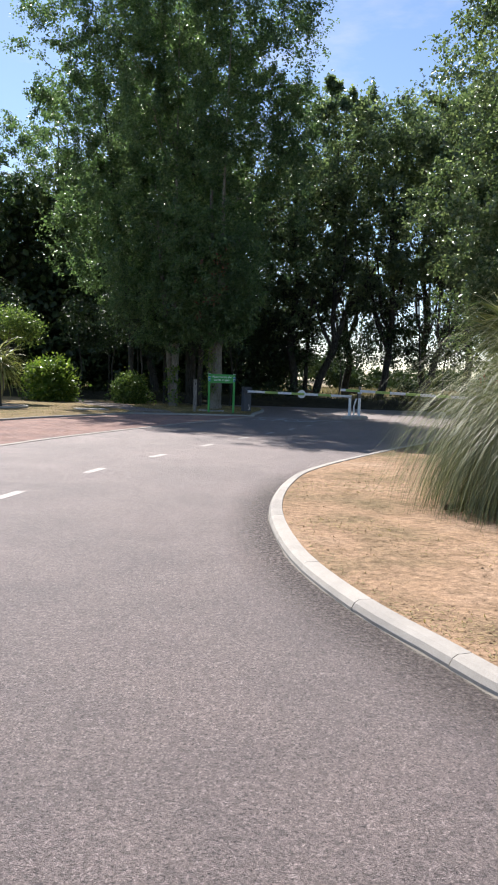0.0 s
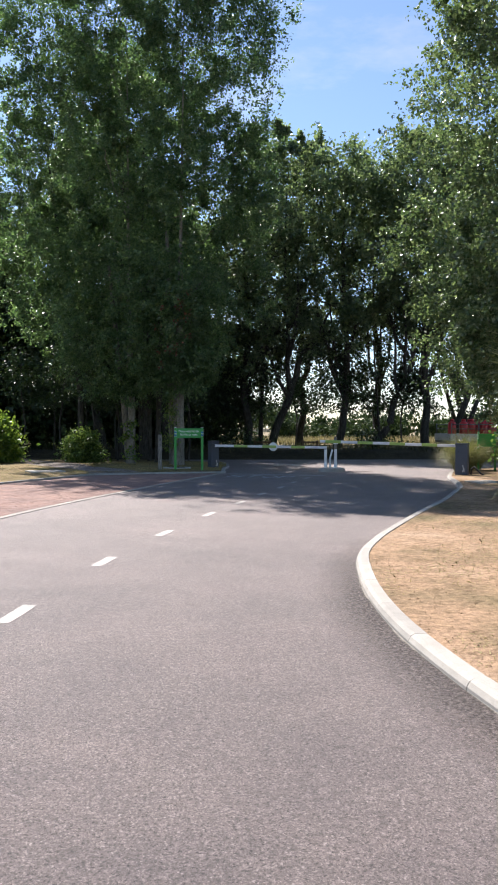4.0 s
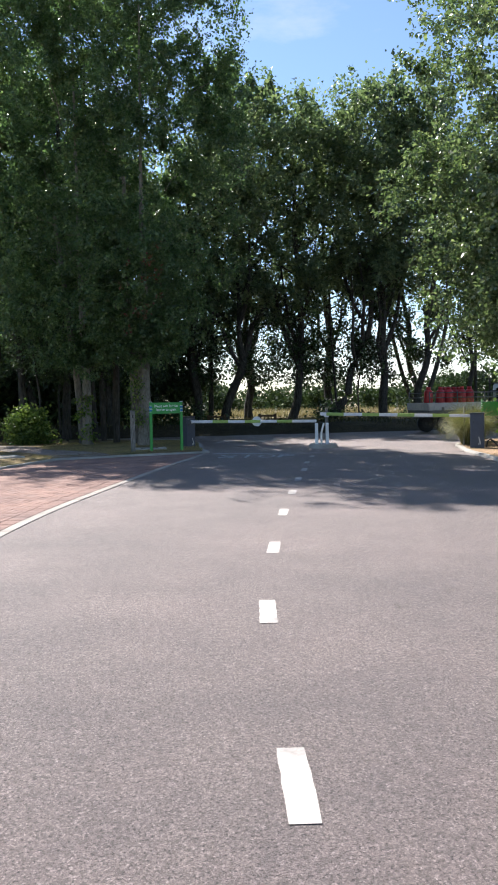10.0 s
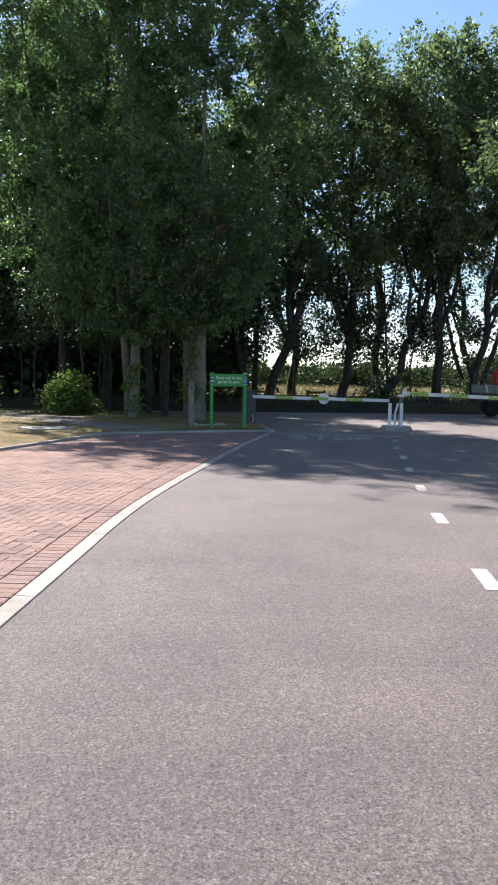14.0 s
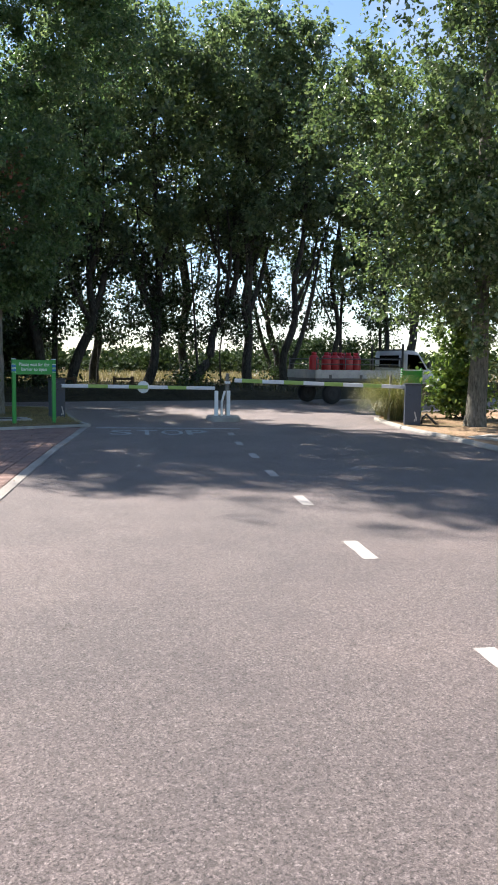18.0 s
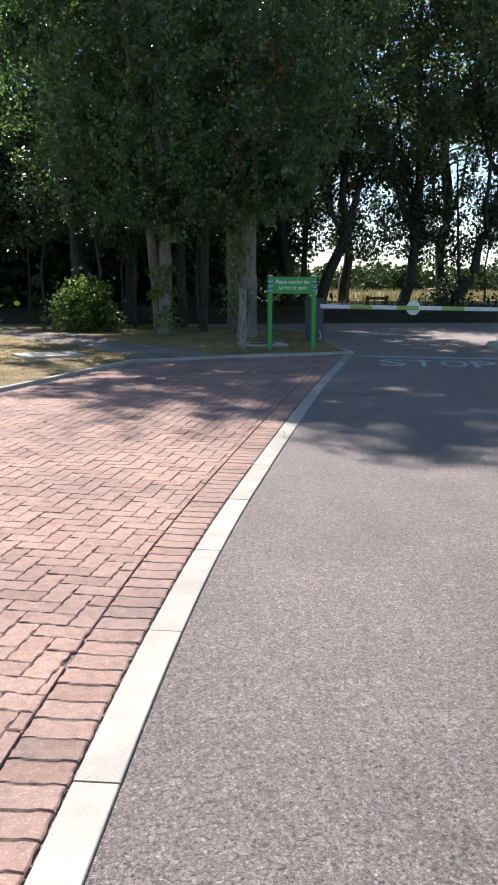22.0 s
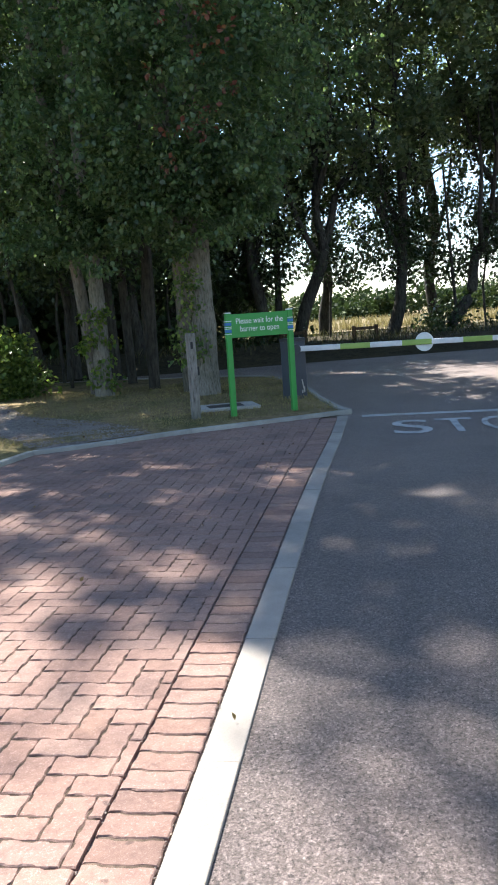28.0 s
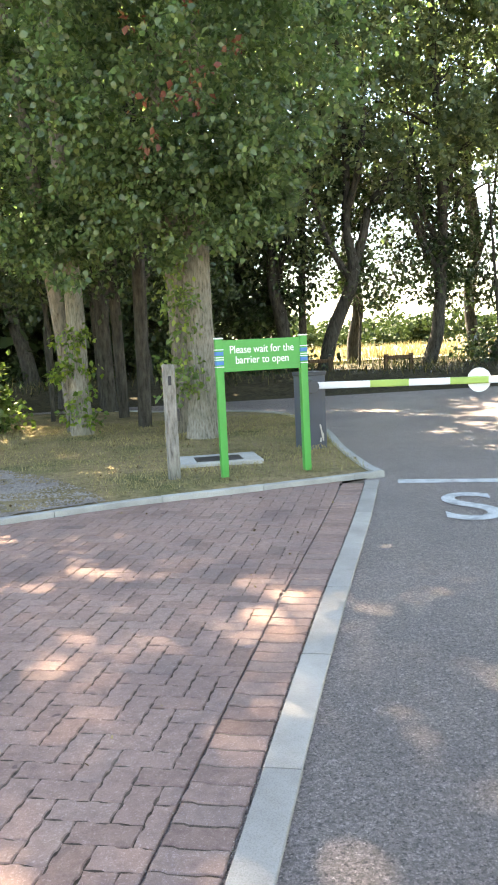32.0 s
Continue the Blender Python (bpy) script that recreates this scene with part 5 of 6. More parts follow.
# ---- the parked flatbed ----
def build_van():
    v = thing("flatbed_truck", (12.15, 33.6, 0.0), "white flatbed truck parked on the far side of the road", "truck")
    bed = 0.82
    part("deck", box((3.5, 1.95, 0.10), (-0.7, 0, bed), bevel=0.01), VAN_GREY, v, "grey load bed")
    for y in (-0.985, 0.985):
        sd = part("dropside", box((3.5, 0.035, 0.28), (-0.7, y, bed + 0.19), bevel=0.008), DECK_GREY, v, "grey aluminium dropside")
        for x in (-1.9, -0.7, 0.5):
            part("hinge", box((0.10, 0.02, 0.16), (x, y * 1.02, bed + 0.09), bevel=0.004), VAN_GREY, sd)
    part("tailboard", box((0.035, 1.95, 0.28), (-2.46, 0, bed + 0.19), bevel=0.008), DECK_GREY, v, "grey tailboard")
    for y in (-0.4, 0.4):
        part("chassis_rail", box((4.6, 0.09, 0.16), (-0.2, y, bed - 0.16), bevel=0.01), VAN_GREY, v)
    for y in (-0.95, 0.95):
        for z in (0.70, 0.52):
            part("rope_rail", rod(0.018, 0.018, 3.4, (-2.4, y, bed + z), (0, 90, 0)), VAN_GREY, v, "dark load rail")
        for x in (-2.4, -1.3, -0.2, 0.95):
            part("stanchion", rod(0.02, 0.02, 0.55, (x, y, bed + 0.2)), VAN_GREY, v)
        part("headboard_post", box((0.06, 0.06, 1.25), (1.02, y, bed + 0.62), bevel=0.008), BLACK, v, "black headboard post")
    for z in (0.45, 0.75, 1.05):
        part("headboard_bar", box((0.04, 1.9, 0.05), (1.02, 0, bed + z), bevel=0.006), BLACK, v)
    def short(x):
        return 1.12 + (x - 1.12) * 0.74

    cab_side = [(1.12, 0.50), (3.35, 0.50), (3.42, 0.84), (3.30, 1.02), (2.62, 1.16), (1.98, 1.76), (1.80, 1.84), (1.12, 1.86)]
    bm = bmesh.new()
    f = bm.faces.new([bm.verts.new((short(x), -0.92, z)) for x, z in cab_side])
    ex = bmesh.ops.extrude_face_region(bm, geom=[f])
    bmesh.ops.translate(bm, vec=(0, 1.84, 0), verts=[g for g in ex["geom"] if isinstance(g, bmesh.types.BMVert)])
    bmesh.ops.recalc_face_normals(bm, faces=bm.faces[:])
    bmesh.ops.bevel(bm, geom=bm.edges[:], offset=0.05, segments=3, affect="EDGES")
    cab = part("cab", smooth_all(bm), VAN_WHITE, v, "white cab")
    for y in (-0.925, 0.925):
        win = bmesh.new()
        face = win.faces.new([win.verts.new((short(x), y, z)) for x, z in ((1.30, 1.19), (2.42, 1.19), (1.92, 1.69), (1.30, 1.72))])
        bmesh.ops.solidify(win, geom=[face], thickness=0.012)
        part("side_window", win, GLASS, cab, "dark side window")
        part("door_handle", box((0.14, 0.02, 0.03), (short(1.45), y, 1.08), bevel=0.006), BLACK, cab)
        part("mirror", box((0.09, 0.12, 0.26), (short(2.42), y * 1.14, 1.36), bevel=0.02), BLACK, cab)
    ws = bmesh.new()
    face = ws.faces.new([ws.verts.new((short(q[0]), q[1], q[2])) for q in ((2.61, -0.78, 1.20), (2.61, 0.78, 1.20), (2.03, 0.72, 1.74), (2.03, -0.72, 1.74))])
    bmesh.ops.solidify(ws, geom=[face], thickness=0.012)
    back = bmesh.new()
    face = back.faces.new([back.verts.new(q) for q in ((1.117, -0.6, 1.25), (1.117, -0.6, 1.68), (1.117, 0.6, 1.68), (1.117, 0.6, 1.25))])
    bmesh.ops.solidify(back, geom=[face], thickness=0.01)
    part("rear_window", back, GLASS, cab, "dark rear window")
    part("windscreen", ws, GLASS, cab)
    part("bumper", box((0.16, 1.86, 0.28), (short(3.40), 0, 0.56), bevel=0.03), VAN_GREY, v)
    for y in (-0.7, 0.7):
        part("headlight", box((0.06, 0.26, 0.20), (short(3.39), y, 0.80), bevel=0.03), SIGN_WHITE, cab)
    for x in (-1.75, 2.0):
        for y in (-0.85, 0.85):
            w = part("tyre", lathe([(0.20, -0.10), (0.31, -0.105), (0.345, -0.07), (0.35, 0.0), (0.345, 0.07), (0.31, 0.105), (0.20, 0.10)], 28), RUBBER, v, "black tyre")
            w.matrix_local = pose(x, y, 0.35, 90, 0, 0)
            part("rim", lathe([(0.205, -0.108), (0.17, -0.09), (0.06, -0.115), (0.05, 0.115), (0.17, 0.09), (0.205, 0.108)], 24), RIM, w, "grey steel rim")
            part("mudguard", box((0.85, 0.24, 0.03), (x, y, 0.76), bevel=0.01), BLACK, v)


def build_cylinders():
    prof = [(0.10, 0.0), (0.15, 0.01), (0.165, 0.05), (0.165, 0.62), (0.155, 0.70), (0.11, 0.76), (0.05, 0.785)]
    first = thing("gas_cylinder", (9.95, 33.2, 0.87), "red gas cylinder standing on the load bed", "gas cylinder", "gas cylinders")
    part("body", lathe(prof, 24), RED_GAS, first)
    part("valve", rod(0.025, 0.02, 0.09, (0, 0, 0.78)), GALV, first, "brass-grey valve")
    col = lathe([(0.085, 0.76), (0.085, 0.87), (0.075, 0.87), (0.075, 0.76)], 18)
    part("collar", col, RED_GAS, first, "red guard collar")
    part("foot_ring", lathe([(0.13, -0.0), (0.14, 0.0), (0.14, 0.035), (0.13, 0.035)], 20), RED_GAS, first)
    for x, y, s in ((10.78, 33.15, 0), (11.2, 33.2, 80), (11.58, 33.45, 10), (11.75, 33.1, 130), (12.15, 33.15, 70), (11.3, 33.75, 200), (12.0, 33.8, 20)):
        copy_thing(first, pose(9.95 + (x - 10.25) * 0.86, y, 0.87, 0, 0, s))


build_van()
build_cylinders()
stake = thing("stake", (7.25, 24.9, 0.06), "thin weathered timber stake among the grass", "stake")
part("shaft", box((0.045, 0.045, 1.05), (0, 0, 0.52), (0, 1.5, 0), 0.006), WOOD_GREY, stake)


# ---- grass, gravel, far hedges ----
def scatter(name, n, rng, inside, z, length, width, material, label, bend=0.5, spread=0.6):
    pts = []
    while len(pts) < n:
        q = inside(rng)
        if q is not None:
            pts.append((q[0], q[1], z))
    base = np.array(pts)
    aim = np.stack([rng.normal(size=n) * spread, rng.normal(size=n) * spread, np.ones(n)], 1)
    me = blade_mesh(name, rng, base, aim, length * rng.uniform(0.4, 1.3, n), width, material, bend, 2)
    return tagged(new(name, me), label, "grass", kind="stuff")


def left_of(line, q, margin):
    i = int(np.argmin((line[:, 0] - q[0]) ** 2 + (line[:, 1] - q[1]) ** 2))
    n = normals_of(line[max(0, i - 1):i + 2])[min(1, i)]
    return float(np.dot(np.asarray(q) - line[i], n)) < -margin


def right_of(line, q, margin):
    i = int(np.argmin((line[:, 0] - q[0]) ** 2 + (line[:, 1] - q[1]) ** 2))
    n = normals_of(line[max(0, i - 1):i + 2])[min(1, i)]
    return float(np.dot(np.asarray(q) - line[i], n)) > margin


PATH_OUT = [(-2.1, 25.1), (-2.3, 25.6), (-2.75, 26.4), (-3.75, 27.7), (-4.25, 29.7), (-4.75, 30.2), (-5.9, 32.2), (-7.6, 36.0),
            (-9.6, 36.0), (-7.6, 32.4), (-6.2, 29.8), (-5.2, 28.1), (-4.3, 26.8), (-3.9, 25.8), (-3.42, 24.72), (-2.85, 24.86)]


def in_poly(x, y, poly):
    c = False
    j = len(poly) - 1
    for i in range(len(poly)):
        if (poly[i][1] > y) != (poly[j][1] > y) and x < (poly[j][0] - poly[i][0]) * (y - poly[i][1]) / (poly[j][1] - poly[i][1]) + poly[i][0]:
            c = not c
        j = i
    return c


def build_cover_plants():
    rng = np.random.default_rng(77)
    edge = np.vstack([PAVING_LEFT, PAVING_FAR[1:-1], LEFT_CORNER])

    def lawn(r):
        q = (r.uniform(-4.0, 0.8), r.uniform(24.6, 31.5))
        return q if left_of(edge, q, 0.10) and not in_poly(q[0], q[1], PATH_OUT) else None

    def lawn2(r):
        q = (r.uniform(-8.0, -3.6), r.uniform(17.0, 30.0))
        return q if left_of(edge, q, 0.10) and not in_poly(q[0], q[1], PATH_OUT) else None

    def verge(r):
        q = (r.uniform(0.6, 9.0), 3.0 + 24.0 * r.random() ** 1.3)
        ok = right_of(RIGHT_KERB, q, 0.16) if q[1] < 20.9 else right_of(RIGHT_CORNER, q, 0.16)
        return q if ok and noise.noise((q[0] * 0.9, q[1] * 0.9, 0.3)) > -0.1 + 0.3 * r.random() else None

    scatter("lawn_grass", 30000, rng, lawn, 0.09, 0.042, 0.004, BLADE_DRY, "short dry straw-coloured grass blades")
    scatter("lawn_grass", 7000, rng, lawn2, 0.09, 0.035, 0.006, BLADE_DRY, "short dry straw-coloured grass blades")
    scatter("verge_grass", 38000, rng, verge, 0.058, 0.032, 0.006, BLADE_DRY, "sparse dead grass tufts on bare earth", 0.5, 4.5)
    # gravel path
    rim_a, rim_b = curve_through(PATH_OUT[:8], 0.25), curve_through(PATH_OUT[8:][::-1], 0.25)
    u = np.linspace(0, 1, 60)
    ra, rb = (np.stack([np.interp(u, np.linspace(0, 1, len(q)), q[:, k]) for k in (0, 1)], 1) for q in (rim_a, rim_b))
    ra += rng.normal(0, 0.025, ra.shape)
    rb += rng.normal(0, 0.025, rb.shape)
    v = np.linspace(0, 1, 14)[None, :, None]
    G = ra[:, None] * (1 - v) + rb[:, None] * v
    far = np.sqrt(((G[:, :, None] - edge[None, None, ::6]) ** 2).sum(-1)).min(-1)
    Z = 0.052 + 0.05 * (1 - np.exp(-far / 0.5)) + rng.normal(0, 0.003, far.shape)
    Z[:, [0, -1]] -= 0.012
    i = (np.arange(59)[:, None] * 14 + np.arange(13)).ravel()
    me = fast_mesh("gravel_path", np.concatenate([G, Z[..., None]], -1).reshape(-1, 3), np.stack([i, i + 14, i + 15, i + 1], 1), GRAVEL_BASE, True)
    tagged(new("gravel_path", me), "grey gravel path leading into the copse", "path", kind="structure")
    n = 0
    co, fc = [], []
    while n < 7500:
        x, y = rng.uniform(-6.0, -2.1), 24.4 + 6.0 * rng.random() ** 1.6
        if not in_poly(x, y, PATH_OUT):
            continue
        r = rng.uniform(0.006, 0.016)
        c = np.array([[1, 0, 0], [0, 1, 0], [-1, 0, 0], [0, -1, 0], [0, 0, 0.8]]) * r * rng.uniform(0.6, 1.3, (5, 3)) + [x, y, 0.056 + 0.05 * (1 - math.exp(-np.hypot(edge[::6, 0] - x, edge[::6, 1] - y).min() / 0.5))]
        co.append(c)
        fc.append(np.array([[0, 1, 4], [1, 2, 4], [2, 3, 4], [3, 0, 4]]) + 5 * n)
        n += 1
    tagged(new("gravel", fast_mesh("gravel", np.vstack(co), np.vstack(fc), GRAVEL_BASE)), "loose grey gravel stones on the path", "gravel", kind="stuff")
    # standing corn and the far hedge
    m = 16000
    b = np.stack([rng.uniform(-18, 42, m), 47.5 + 22 * rng.random(m) ** 2, np.full(m, 0.42)], 1)
    b[:, 2] += (b[:, 1] - 47) * 0.005
    aim = np.stack([rng.normal(size=m) * 0.25, rng.normal(size=m) * 0.25, np.ones(m)], 1)
    tagged(new("standing_corn", blade_mesh("standing_corn", rng, b, aim, 0.34 * rng.uniform(0.6, 1.1, m), 0.04, BLADE_FIELD, 0.25, 2)), "ripe golden corn stalks in the field", "crop", kind="stuff")
    for k, x0, x1, each, size in ((90, -45, -14, 130, 0.42), (235, -14, 40, 220, 0.32), (100, 40, 75, 130, 0.42)):
        p = np.stack([rng.uniform(x0, x1, k), rng.uniform(66, 80, k), rng.uniform(0.5, 1.9, k)], 1)
        p[:, 2] += 1.5 * np.maximum(0, np.sin(p[:, 0] * 0.33) * np.sin(p[:, 0] * 0.12 + 1.0))
        tagged(new("far_hedge", leaf_mesh("far_hedge", rng, p, rng.uniform(0.6, 1.4, k), np.full(k, each), size, LEAF_HEDGE, 0.0, tail=0.05)), "distant green hedge and bushes beyond the field", "hedge", kind="stuff")
    k = 220
    p = np.stack([rng.uniform(-12, 34, k), rng.uniform(39.5, 46.0, k), rng.uniform(0.35, 1.0, k)], 1)
    r = rng.uniform(0.35, 0.8, k)
    keep = (np.sin(p[:, 0] * 0.9) + np.sin(p[:, 0] * 0.37 + 2)) > -0.2
    p, r = p[keep], r[keep]
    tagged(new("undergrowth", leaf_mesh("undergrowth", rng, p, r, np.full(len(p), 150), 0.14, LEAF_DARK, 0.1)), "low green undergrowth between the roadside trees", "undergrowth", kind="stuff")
    # bank grass; its dark blade colour gives the pale bank its shade
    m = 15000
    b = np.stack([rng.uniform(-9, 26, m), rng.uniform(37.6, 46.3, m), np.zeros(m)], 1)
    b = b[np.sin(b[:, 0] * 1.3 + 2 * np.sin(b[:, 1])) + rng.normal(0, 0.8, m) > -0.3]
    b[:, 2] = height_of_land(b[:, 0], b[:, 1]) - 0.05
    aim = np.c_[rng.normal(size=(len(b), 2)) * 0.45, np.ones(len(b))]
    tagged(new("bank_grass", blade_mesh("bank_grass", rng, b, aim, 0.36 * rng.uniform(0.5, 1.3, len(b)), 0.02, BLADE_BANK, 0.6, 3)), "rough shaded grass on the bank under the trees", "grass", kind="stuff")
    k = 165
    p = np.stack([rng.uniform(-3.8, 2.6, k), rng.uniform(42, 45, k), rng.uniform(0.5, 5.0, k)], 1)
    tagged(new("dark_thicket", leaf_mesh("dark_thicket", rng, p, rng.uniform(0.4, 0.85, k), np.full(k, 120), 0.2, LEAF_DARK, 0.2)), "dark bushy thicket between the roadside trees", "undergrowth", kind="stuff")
    # dark leaf masses that fill in the deep shade behind the copse
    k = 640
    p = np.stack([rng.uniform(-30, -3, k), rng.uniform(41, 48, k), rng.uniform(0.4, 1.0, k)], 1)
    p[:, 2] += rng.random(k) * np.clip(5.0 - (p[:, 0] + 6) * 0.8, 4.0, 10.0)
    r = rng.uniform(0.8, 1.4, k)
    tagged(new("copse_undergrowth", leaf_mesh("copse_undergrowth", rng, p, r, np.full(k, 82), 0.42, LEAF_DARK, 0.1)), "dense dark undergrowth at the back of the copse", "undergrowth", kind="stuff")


build_cover_plants()


# ---- crumbs of mortar along the kerb, fallen leaves ----
def build_crumbs():
    rng = np.random.default_rng(91)
    s = np.r_[0, np.cumsum(np.hypot(*np.diff(RIGHT_KERB, axis=0).T))]
    n = normals_of(RIGHT_KERB)
    u = np.arange(3.0, 18.0, 0.03)
    q = np.stack([np.interp(u, s, RIGHT_KERB[:, k]) for k in (0, 1)], 1)
    m = np.stack([np.interp(u, s, n[:, k]) for k in (0, 1)], 1)
    w = np.array([max(0.003, 0.016 + 0.03 * noise.noise((v * 2.3, 0.5, 0.0)) + 0.012 * noise.noise((v * 11.0, 3.5, 0.0))) for v in u])
    c = len(u)
    co = np.vstack([np.c_[q + m * 0.006, np.full(c, 0.007)], np.c_[q - m * w[:, None], np.full(c, -0.001)]])
    i = np.arange(c - 1)
    me = fast_mesh("mortar_fillet", co, np.stack([i, i + 1, i + c + 1, i + c], 1), MORTAR)
    tagged(new("mortar_fillet", me), "uneven pale mortar along the foot of the kerb", "mortar", kind="structure")
    w = np.array([0.0, 0.10, 0.24, 0.42])
    edge_q = (q[:, None] - m[:, None] * w[None, :, None]).reshape(-1, 2)
    i = (np.arange(c - 1)[:, None] * 4 + np.arange(3)).ravel()
    me = fast_mesh("gutter_dirt", np.c_[edge_q, np.full(len(edge_q), 0.0025)], np.stack([i, i + 1, i + 5, i + 4], 1), GRIME)
    me.attributes.new("grime", "FLOAT", "POINT").data.foreach_set("value", np.outer(np.clip(np.minimum(u - 3.0, 18.0 - u) / 4.0, 0, 1), [0.95, 0.75, 0.35, 0.0]).ravel().astype(np.float32))
    tagged(new("gutter_dirt", me), "dark dirt along the gutter of the road", "dirt", kind="structure")
    outline = [(3.72 + (1.05 + 0.12 * math.sin(3 * t) + 0.08 * math.sin(7 * t)) * math.cos(t), 7.5 + (0.9 + 0.1 * math.cos(4 * t)) * math.sin(t)) for t in np.linspace(0, 2 * math.pi, 36, endpoint=False)]
    bed = part("mulch_bed", prism(outline, 0.03, 0.068), BED, None)
    tagged(bed, "dark mulch bed under the pampas grass", "bed", kind="structure")
    k = 900
    p = np.stack([rng.uniform(-6.5, 0.6, k), rng.uniform(24.9, 31.0, k), np.full(k, 0.106)], 1)
    p = p[[left_of(np.vstack([PAVING_FAR[1:-1], LEFT_CORNER]), q[:2], 0.12) for q in p]]
    p2 = np.stack([rng.uniform(-4.4, 0.3, 90), rng.uniform(17.5, 25.0, 90), np.full(90, 0.016)], 1)
    p2 = p2[[left_of(LEFT_KERB, q[:2], 0.0) and right_of(PAVING_LEFT, q[:2], 0.1) for q in p2]]
    p3 = np.stack([rng.uniform(0.5, 9.0, 200), rng.uniform(2.0, 24.0, 200), np.full(200, 0.066)], 1)
    p3 = p3[[right_of(RIGHT_KERB if q[1] < 20.9 else RIGHT_CORNER, q[:2], 0.15) for q in p3]]
    p = np.vstack([p, p2, p3])
    k = 7000
    q = np.stack([rng.uniform(0.7, 7.5, k), 2.2 + 15 * rng.random(k) ** 1.5], 1)
    q = q[[right_of(RIGHT_KERB, v, 0.15) for v in q]]
    size = rng.uniform(0.004, 0.013, len(q))[:, None, None]
    c = np.array([[1, 0, 0], [0, 1, 0], [-1, 0, 0], [0, -1, 0], [0, 0, 0.9]]) * size * rng.uniform(0.5, 1.4, (len(q), 5, 3))
    c[..., :2] += q[:, None]
    c[..., 2] += 0.058
    f = (np.arange(len(q))[:, None, None] * 5 + np.array([[0, 1, 4], [1, 2, 4], [2, 3, 4], [3, 0, 4]])).reshape(-1, 3)
    tagged(new("soil_crumbs", fast_mesh("soil_crumbs", c.reshape(-1, 3), f, EARTH)), "small crumbs of dry earth on the verge", "soil", kind="stuff")
    s = np.r_[0, np.cumsum(np.hypot(*np.diff(LEFT_KERB, axis=0).T))]
    n = normals_of(LEFT_KERB)
    u = rng.uniform(s[-1] * 0.45, s[-1], 1500)
    off = KERB_W + np.where(rng.random(1500) < 0.6, 0.006, 0.212) + rng.normal(0, 0.005, 1500)
    q = np.stack([np.interp(u, s, LEFT_KERB[:, k]) for k in (0, 1)], 1) - np.stack([np.interp(u, s, n[:, k]) for k in (0, 1)], 1) * off[:, None]
    size = rng.uniform(0.0015, 0.0042, len(q))[:, None, None]
    c = np.array([[1, 0, 0], [0, 1, 0], [-1, 0, 0], [0, -1, 0], [0, 0, 0.9]]) * size * rng.uniform(0.6, 1.3, (len(q), 5, 3))
    c[..., :2] += q[:, None]
    c[..., 2] += 0.0095
    f = (np.arange(len(q))[:, None, None] * 5 + np.array([[0, 1, 4], [1, 2, 4], [2, 3, 4], [3, 0, 4]])).reshape(-1, 3)
    tagged(new("joint_grit", fast_mesh("joint_grit", c.reshape(-1, 3), f, GRAVEL_BASE)), "small pale grit in the joints of the paving", "grit", kind="stuff")
    me = leaf_mesh("fallen_leaves", rng, p, np.full(len(p), 0.004), np.ones(len(p), int), 0.026, LITTER, 0.0)
    tagged(new("fallen_leaves", me), "scattered dry brown fallen leaves", "leaf litter", kind="stuff")


build_crumbs()


# ---- brick paving, brick by brick ----
BRICK_L, BRICK_W, JOINT, BRICK_TOP = 0.2, 0.1, 0.0046, 0.012
HERRING = 72.0   # degrees, the way of the herringbone


def brick_outline(l, w, soldier=False):
    """A block with zigzag sides, as interlocking pavers have."""
    a, b = l / 2 - JOINT / 2, w / 2 - JOINT / 2
    if soldier:
        k = 0.0036
        wave = ((-1, k * 0.4), (-0.66, k), (-0.46, -k), (0.40, -k * 0.6), (0.60, k), (1, k * 0.4))
    else:
        k = 0.0032
        wave = ((-1, 0), (-0.76, k * 0.3), (-0.64, k), (-0.42, k), (-0.30, -k), (-0.02, -k), (0.10, k * 0.8), (0.40, k * 0.8), (0.52, -k), (0.78, -k), (0.9, 0), (1, 0))
    low = [(a * x, -b + d) for x, d in wave]
    high = [(a * x, b + d) for x, d in wave]
    return low + [(a + 0.0026, -b * 0.35), (a - 0.0026, b * 0.35)] + high[::-1] + [(-a + 0.0026, b * 0.35), (-a - 0.0026, -b * 0.35)]


def plain_outline(l, w):
    a, b = l / 2 - JOINT * 0.38, w / 2 - JOINT * 0.38
    return [(-a, -b), (-a * 0.4, -b - 0.003), (a * 0.4, -b + 0.003), (a, -b), (a, b), (a * 0.4, b + 0.003), (-a * 0.4, b - 0.003), (-a, b)]


def brick_arrays(outline, top=0.0, rim=0.0048):
    """A block with a chamfered rim, as verts and faces."""
    c = (sum(p[0] for p in outline) / len(outline), sum(p[1] for p in outline) / len(outline))
    n = len(outline)
    inner = []
    for x, y in outline:
        d = math.hypot(x - c[0], y - c[1]) + 1e-9
        s = max(0.2, 1 - rim / d)
        inner.append((c[0] + (x - c[0]) * s, c[1] + (y - c[1]) * s))
    verts = [(x, y, top - 0.035) for x, y in outline] + [(x, y, top - rim * 0.8) for x, y in outline] + [(x, y, top) for x, y in inner]
    faces = [tuple(range(2 * n, 3 * n))]
    for i in range(n):
        j = (i + 1) % n
        faces += [(i, j, n + j, n + i), (n + i, n + j, 2 * n + j, 2 * n + i)]
    return verts, faces


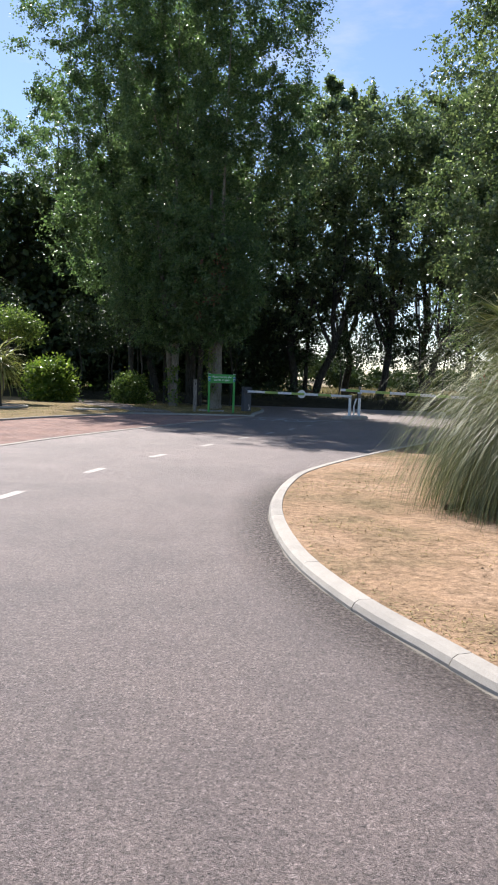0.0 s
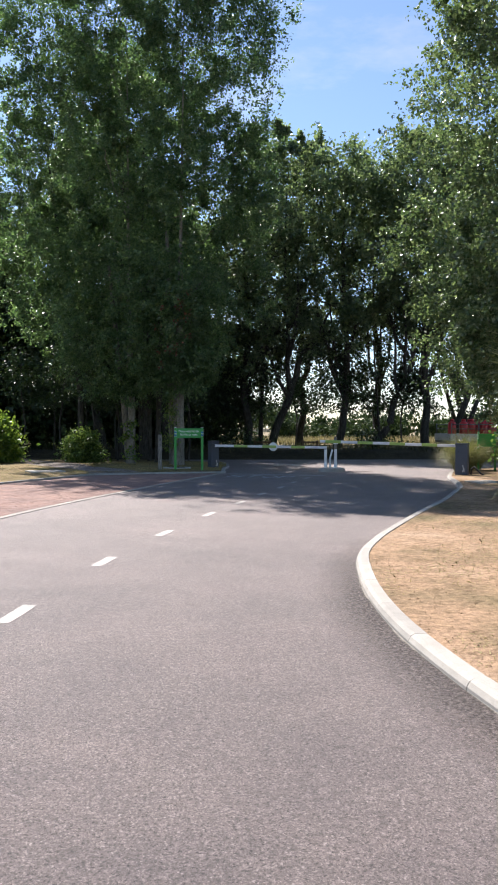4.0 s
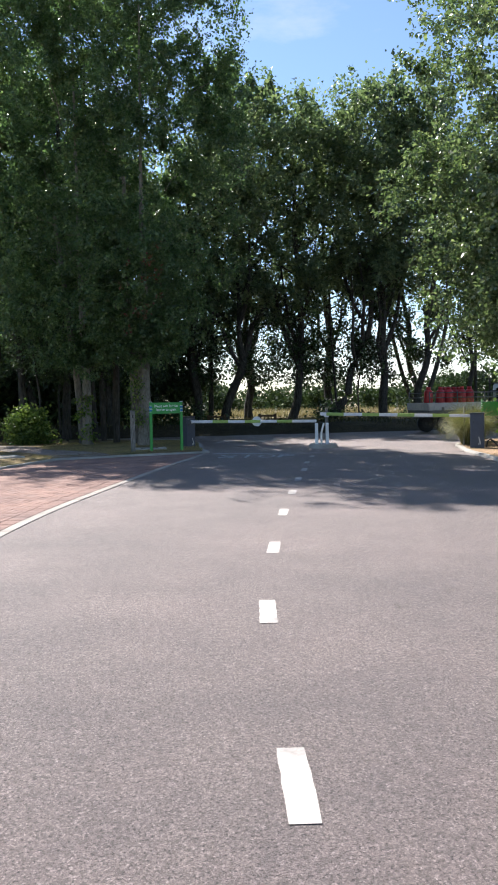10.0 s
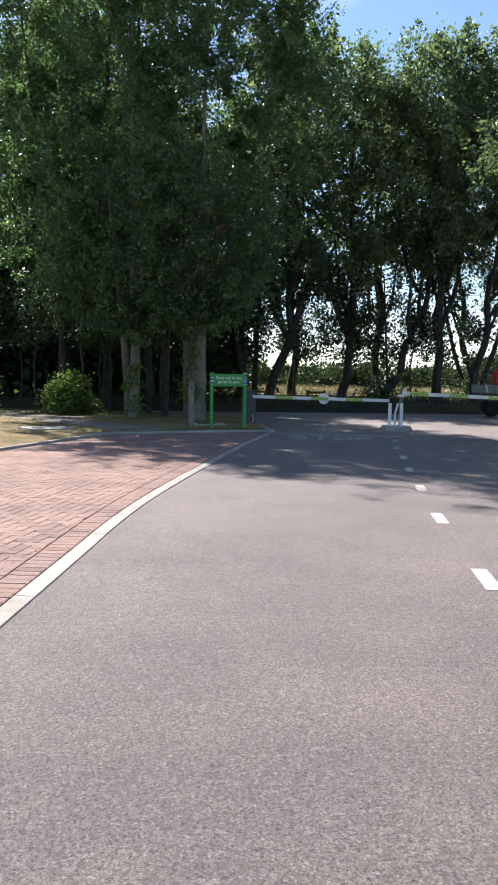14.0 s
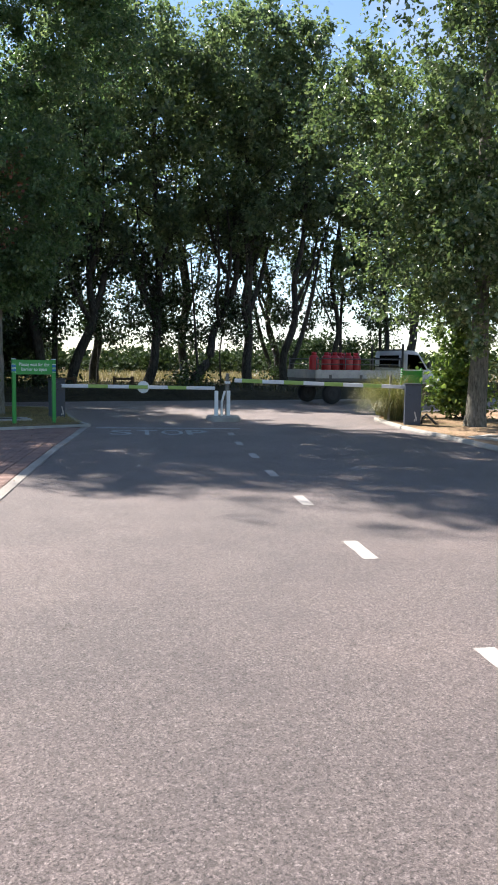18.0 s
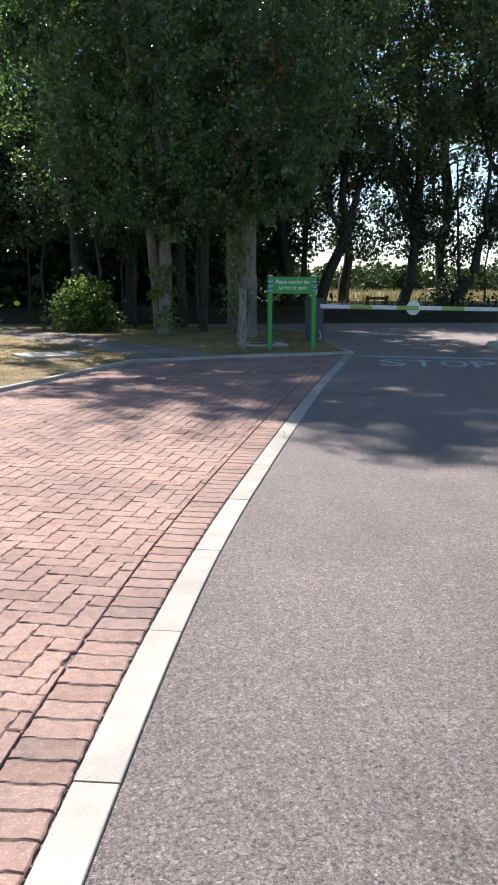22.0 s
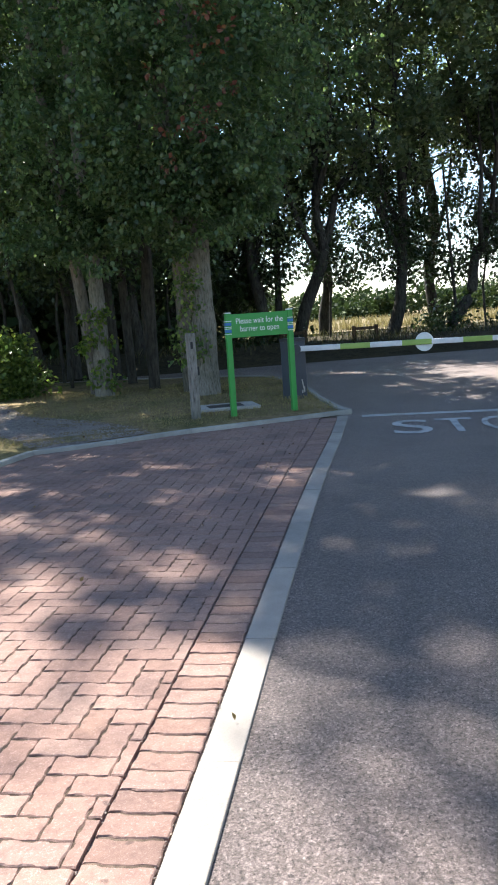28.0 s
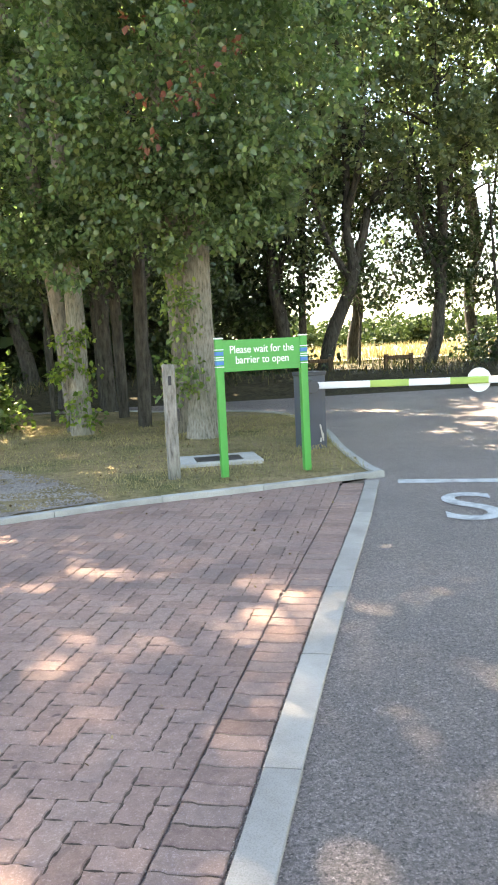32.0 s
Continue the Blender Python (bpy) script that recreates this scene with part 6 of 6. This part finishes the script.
def clip(poly, at, n):
    """The piece of a polygon on the side of a line that n points to."""
    out = []
    m = len(poly)
    dist = [(p[0] - at[0]) * n[0] + (p[1] - at[1]) * n[1] for p in poly]
    for i in range(m):
        j = (i + 1) % m
        if dist[i] >= 0:
            out.append(poly[i])
        if (dist[i] >= 0) != (dist[j] >= 0):
            t = dist[i] / (dist[i] - dist[j])
            out.append((poly[i][0] + (poly[j][0] - poly[i][0]) * t, poly[i][1] + (poly[j][1] - poly[i][1]) * t))
    return out


def nearest(line, q):
    i = int(np.argmin((line[:, 0] - q[0]) ** 2 + (line[:, 1] - q[1]) ** 2))
    i = min(max(i, 1), len(line) - 2)
    d = line[i + 1] - line[i - 1]
    d = d / np.hypot(*d)
    return line[i], np.array([d[1], -d[0]])


def build_paving():
    rng = np.random.default_rng(9)
    kerb_in = shifted(LEFT_KERB, -KERB_W)
    soldier_in = shifted(LEFT_KERB, -KERB_W - 0.212)
    owner = tagged(new("brick_paving"), "red clay block paving laid in herringbone with a soldier edge", "pavement", kind="structure")
    # the bed under the blocks
    n = 240
    pick = np.linspace(0, len(LEFT_KERB) - 1, n).astype(int)
    both = np.vstack([PAVING_LEFT, PAVING_FAR[1:]])
    rows = [np.c_[shifted(LEFT_KERB, -KERB_W - off)[pick], np.full(n, z)] for off, z in ((0.0, -0.022), (0.022, 0.008), (0.196, 0.008), (0.214, -0.018), (0.232, 0.008))]
    rows.append(np.c_[both[np.linspace(0, len(both) - 1, n).astype(int)], np.full(n, 0.008)])
    co = np.vstack(rows)
    f = np.array([(r * n + i, r * n + i + 1, (r + 1) * n + i + 1, (r + 1) * n + i) for r in range(5) for i in range(n - 1)])
    bed = new("paving_bed", fast_mesh("paving_bed", co, f, BED))
    bed.parent = owner
    full = mesh_of("brick", *brick_arrays(brick_outline(BRICK_L, BRICK_W)), BRICK)
    full_s = mesh_of("brick", *brick_arrays(brick_outline(BRICK_L, BRICK_W, True)), BRICK)
    rest_v, rest_f = [], []

    def add(outline, near, at=None, turn=0.0, shape=None):
        dz = rng.normal(0, 0.0009)
        if near and at is not None:
            ob = new("brick", shape or full)
            ob.parent = owner
            ob.matrix_local = pose(at[0], at[1], BRICK_TOP + dz, rng.normal(0, 0.35), rng.normal(0, 0.35), turn + rng.normal(0, 0.6))
        else:
            v, fc = brick_arrays(outline, BRICK_TOP + dz, 0.0048 if near or len(outline) > 12 else 0.0028)
            if near:
                ob = new("brick", mesh_of("brick", v, fc, BRICK))
                ob.parent = owner
            else:
                k = len(rest_v)
                rest_v.extend(v)
                rest_f.extend([tuple(i + k for i in q) for q in fc])

    # soldier course along the kerb
    s = np.r_[0, np.cumsum(np.hypot(*np.diff(kerb_in, axis=0).T))]
    u = 0.2
    while u < s[-1] - 0.12:
        q = np.array([np.interp(u, s, kerb_in[:, 0]), np.interp(u, s, kerb_in[:, 1])])
        at, nr = nearest(kerb_in, q)
        c = q - nr * (BRICK_L / 2 + 0.006)
        turn = math.degrees(math.atan2(nr[1], nr[0]))
        near = 13.4 < c[1] < 23.0
        cs, sn = math.cos(radians(turn)), math.sin(radians(turn))
        outline = [(c[0] + x * cs - y * sn, c[1] + x * sn + y * cs) for x, y in brick_outline(BRICK_L, BRICK_W, True)]
        add(outline, near, c, turn, full_s)
        u += 0.1035
    # herringbone field
    cs, sn = math.cos(radians(HERRING)), math.sin(radians(HERRING))
    W = BRICK_W
    near_n = 0
    for i in range(-300, 301):
        for j in range(-90, 91):
            # two blocks to a cell of the herringbone
            for ox, oy, vert in ((0.0, 0.0, False), (0.0, W, True)):
                lx = i * W + j * 2 * W + ox
                ly = i * W - j * 2 * W + oy
                if vert:
                    cx, cy = lx + W / 2, ly + W
                else:
                    cx, cy = lx + W, ly + W / 2
                x = cx * cs - cy * sn - 3.5
                y = cx * sn + cy * cs + 17.0
                if not (0.6 < y < 26.2 and -15 < x < 1.0):
                    continue
                q = np.array([x, y])
                at1, n1 = nearest(soldier_in, q)
                d1 = float(np.dot(q - at1, n1))
                if d1 > 0.1:
                    continue
                at2, n2 = nearest(PAVING_LEFT, q)
                at3, n3 = nearest(PAVING_FAR, q)
                d2 = float(np.dot(q - at2, n2))
                d3 = float(np.dot(q - at3, n3))
                cut_left = y < 24.6 and d2 < 0.11
                cut_far = y > 23.6 and d3 < 0.11
                if (y < 24.4 and d2 < -0.1) or (y > 24.0 and d3 < -0.1):
                    continue
                turn = HERRING + (90 if vert else 0)
                ct, st = math.cos(radians(turn)), math.sin(radians(turn))
                outline = [(x + a * ct - b * st, y + a * st + b * ct) for a, b in (brick_outline(BRICK_L, BRICK_W) if 13.0 < y < 24.0 and d1 > -1.9 else plain_outline(BRICK_L, BRICK_W))]
                whole = True
                if d1 > -0.12:
                    outline, whole = clip(outline, at1, -n1), False
                if cut_left and len(outline) > 2:
                    outline, whole = clip(outline, at2 + n2 * 0.004, n2), False
                if cut_far and len(outline) > 2:
                    outline, whole = clip(outline, at3 + n3 * 0.004, n3), False
                if len(outline) < 3:
                    continue
                area = abs(sum(outline[k][0] * outline[k - 1][1] - outline[k - 1][0] * outline[k][1] for k in range(len(outline)))) / 2
                if area < 0.0012:
                    continue
                near = d1 > -0.95 and 14.0 < y < 23.4 and near_n < 330
                if near:
                    near_n += 1
                add(outline, near, (x, y) if whole else None, turn)
    far = new("far_bricks", mesh_of("far_bricks", rest_v, rest_f, BRICK))
    far.parent = owner
    tagged(far, kind="stuff")


build_paving()
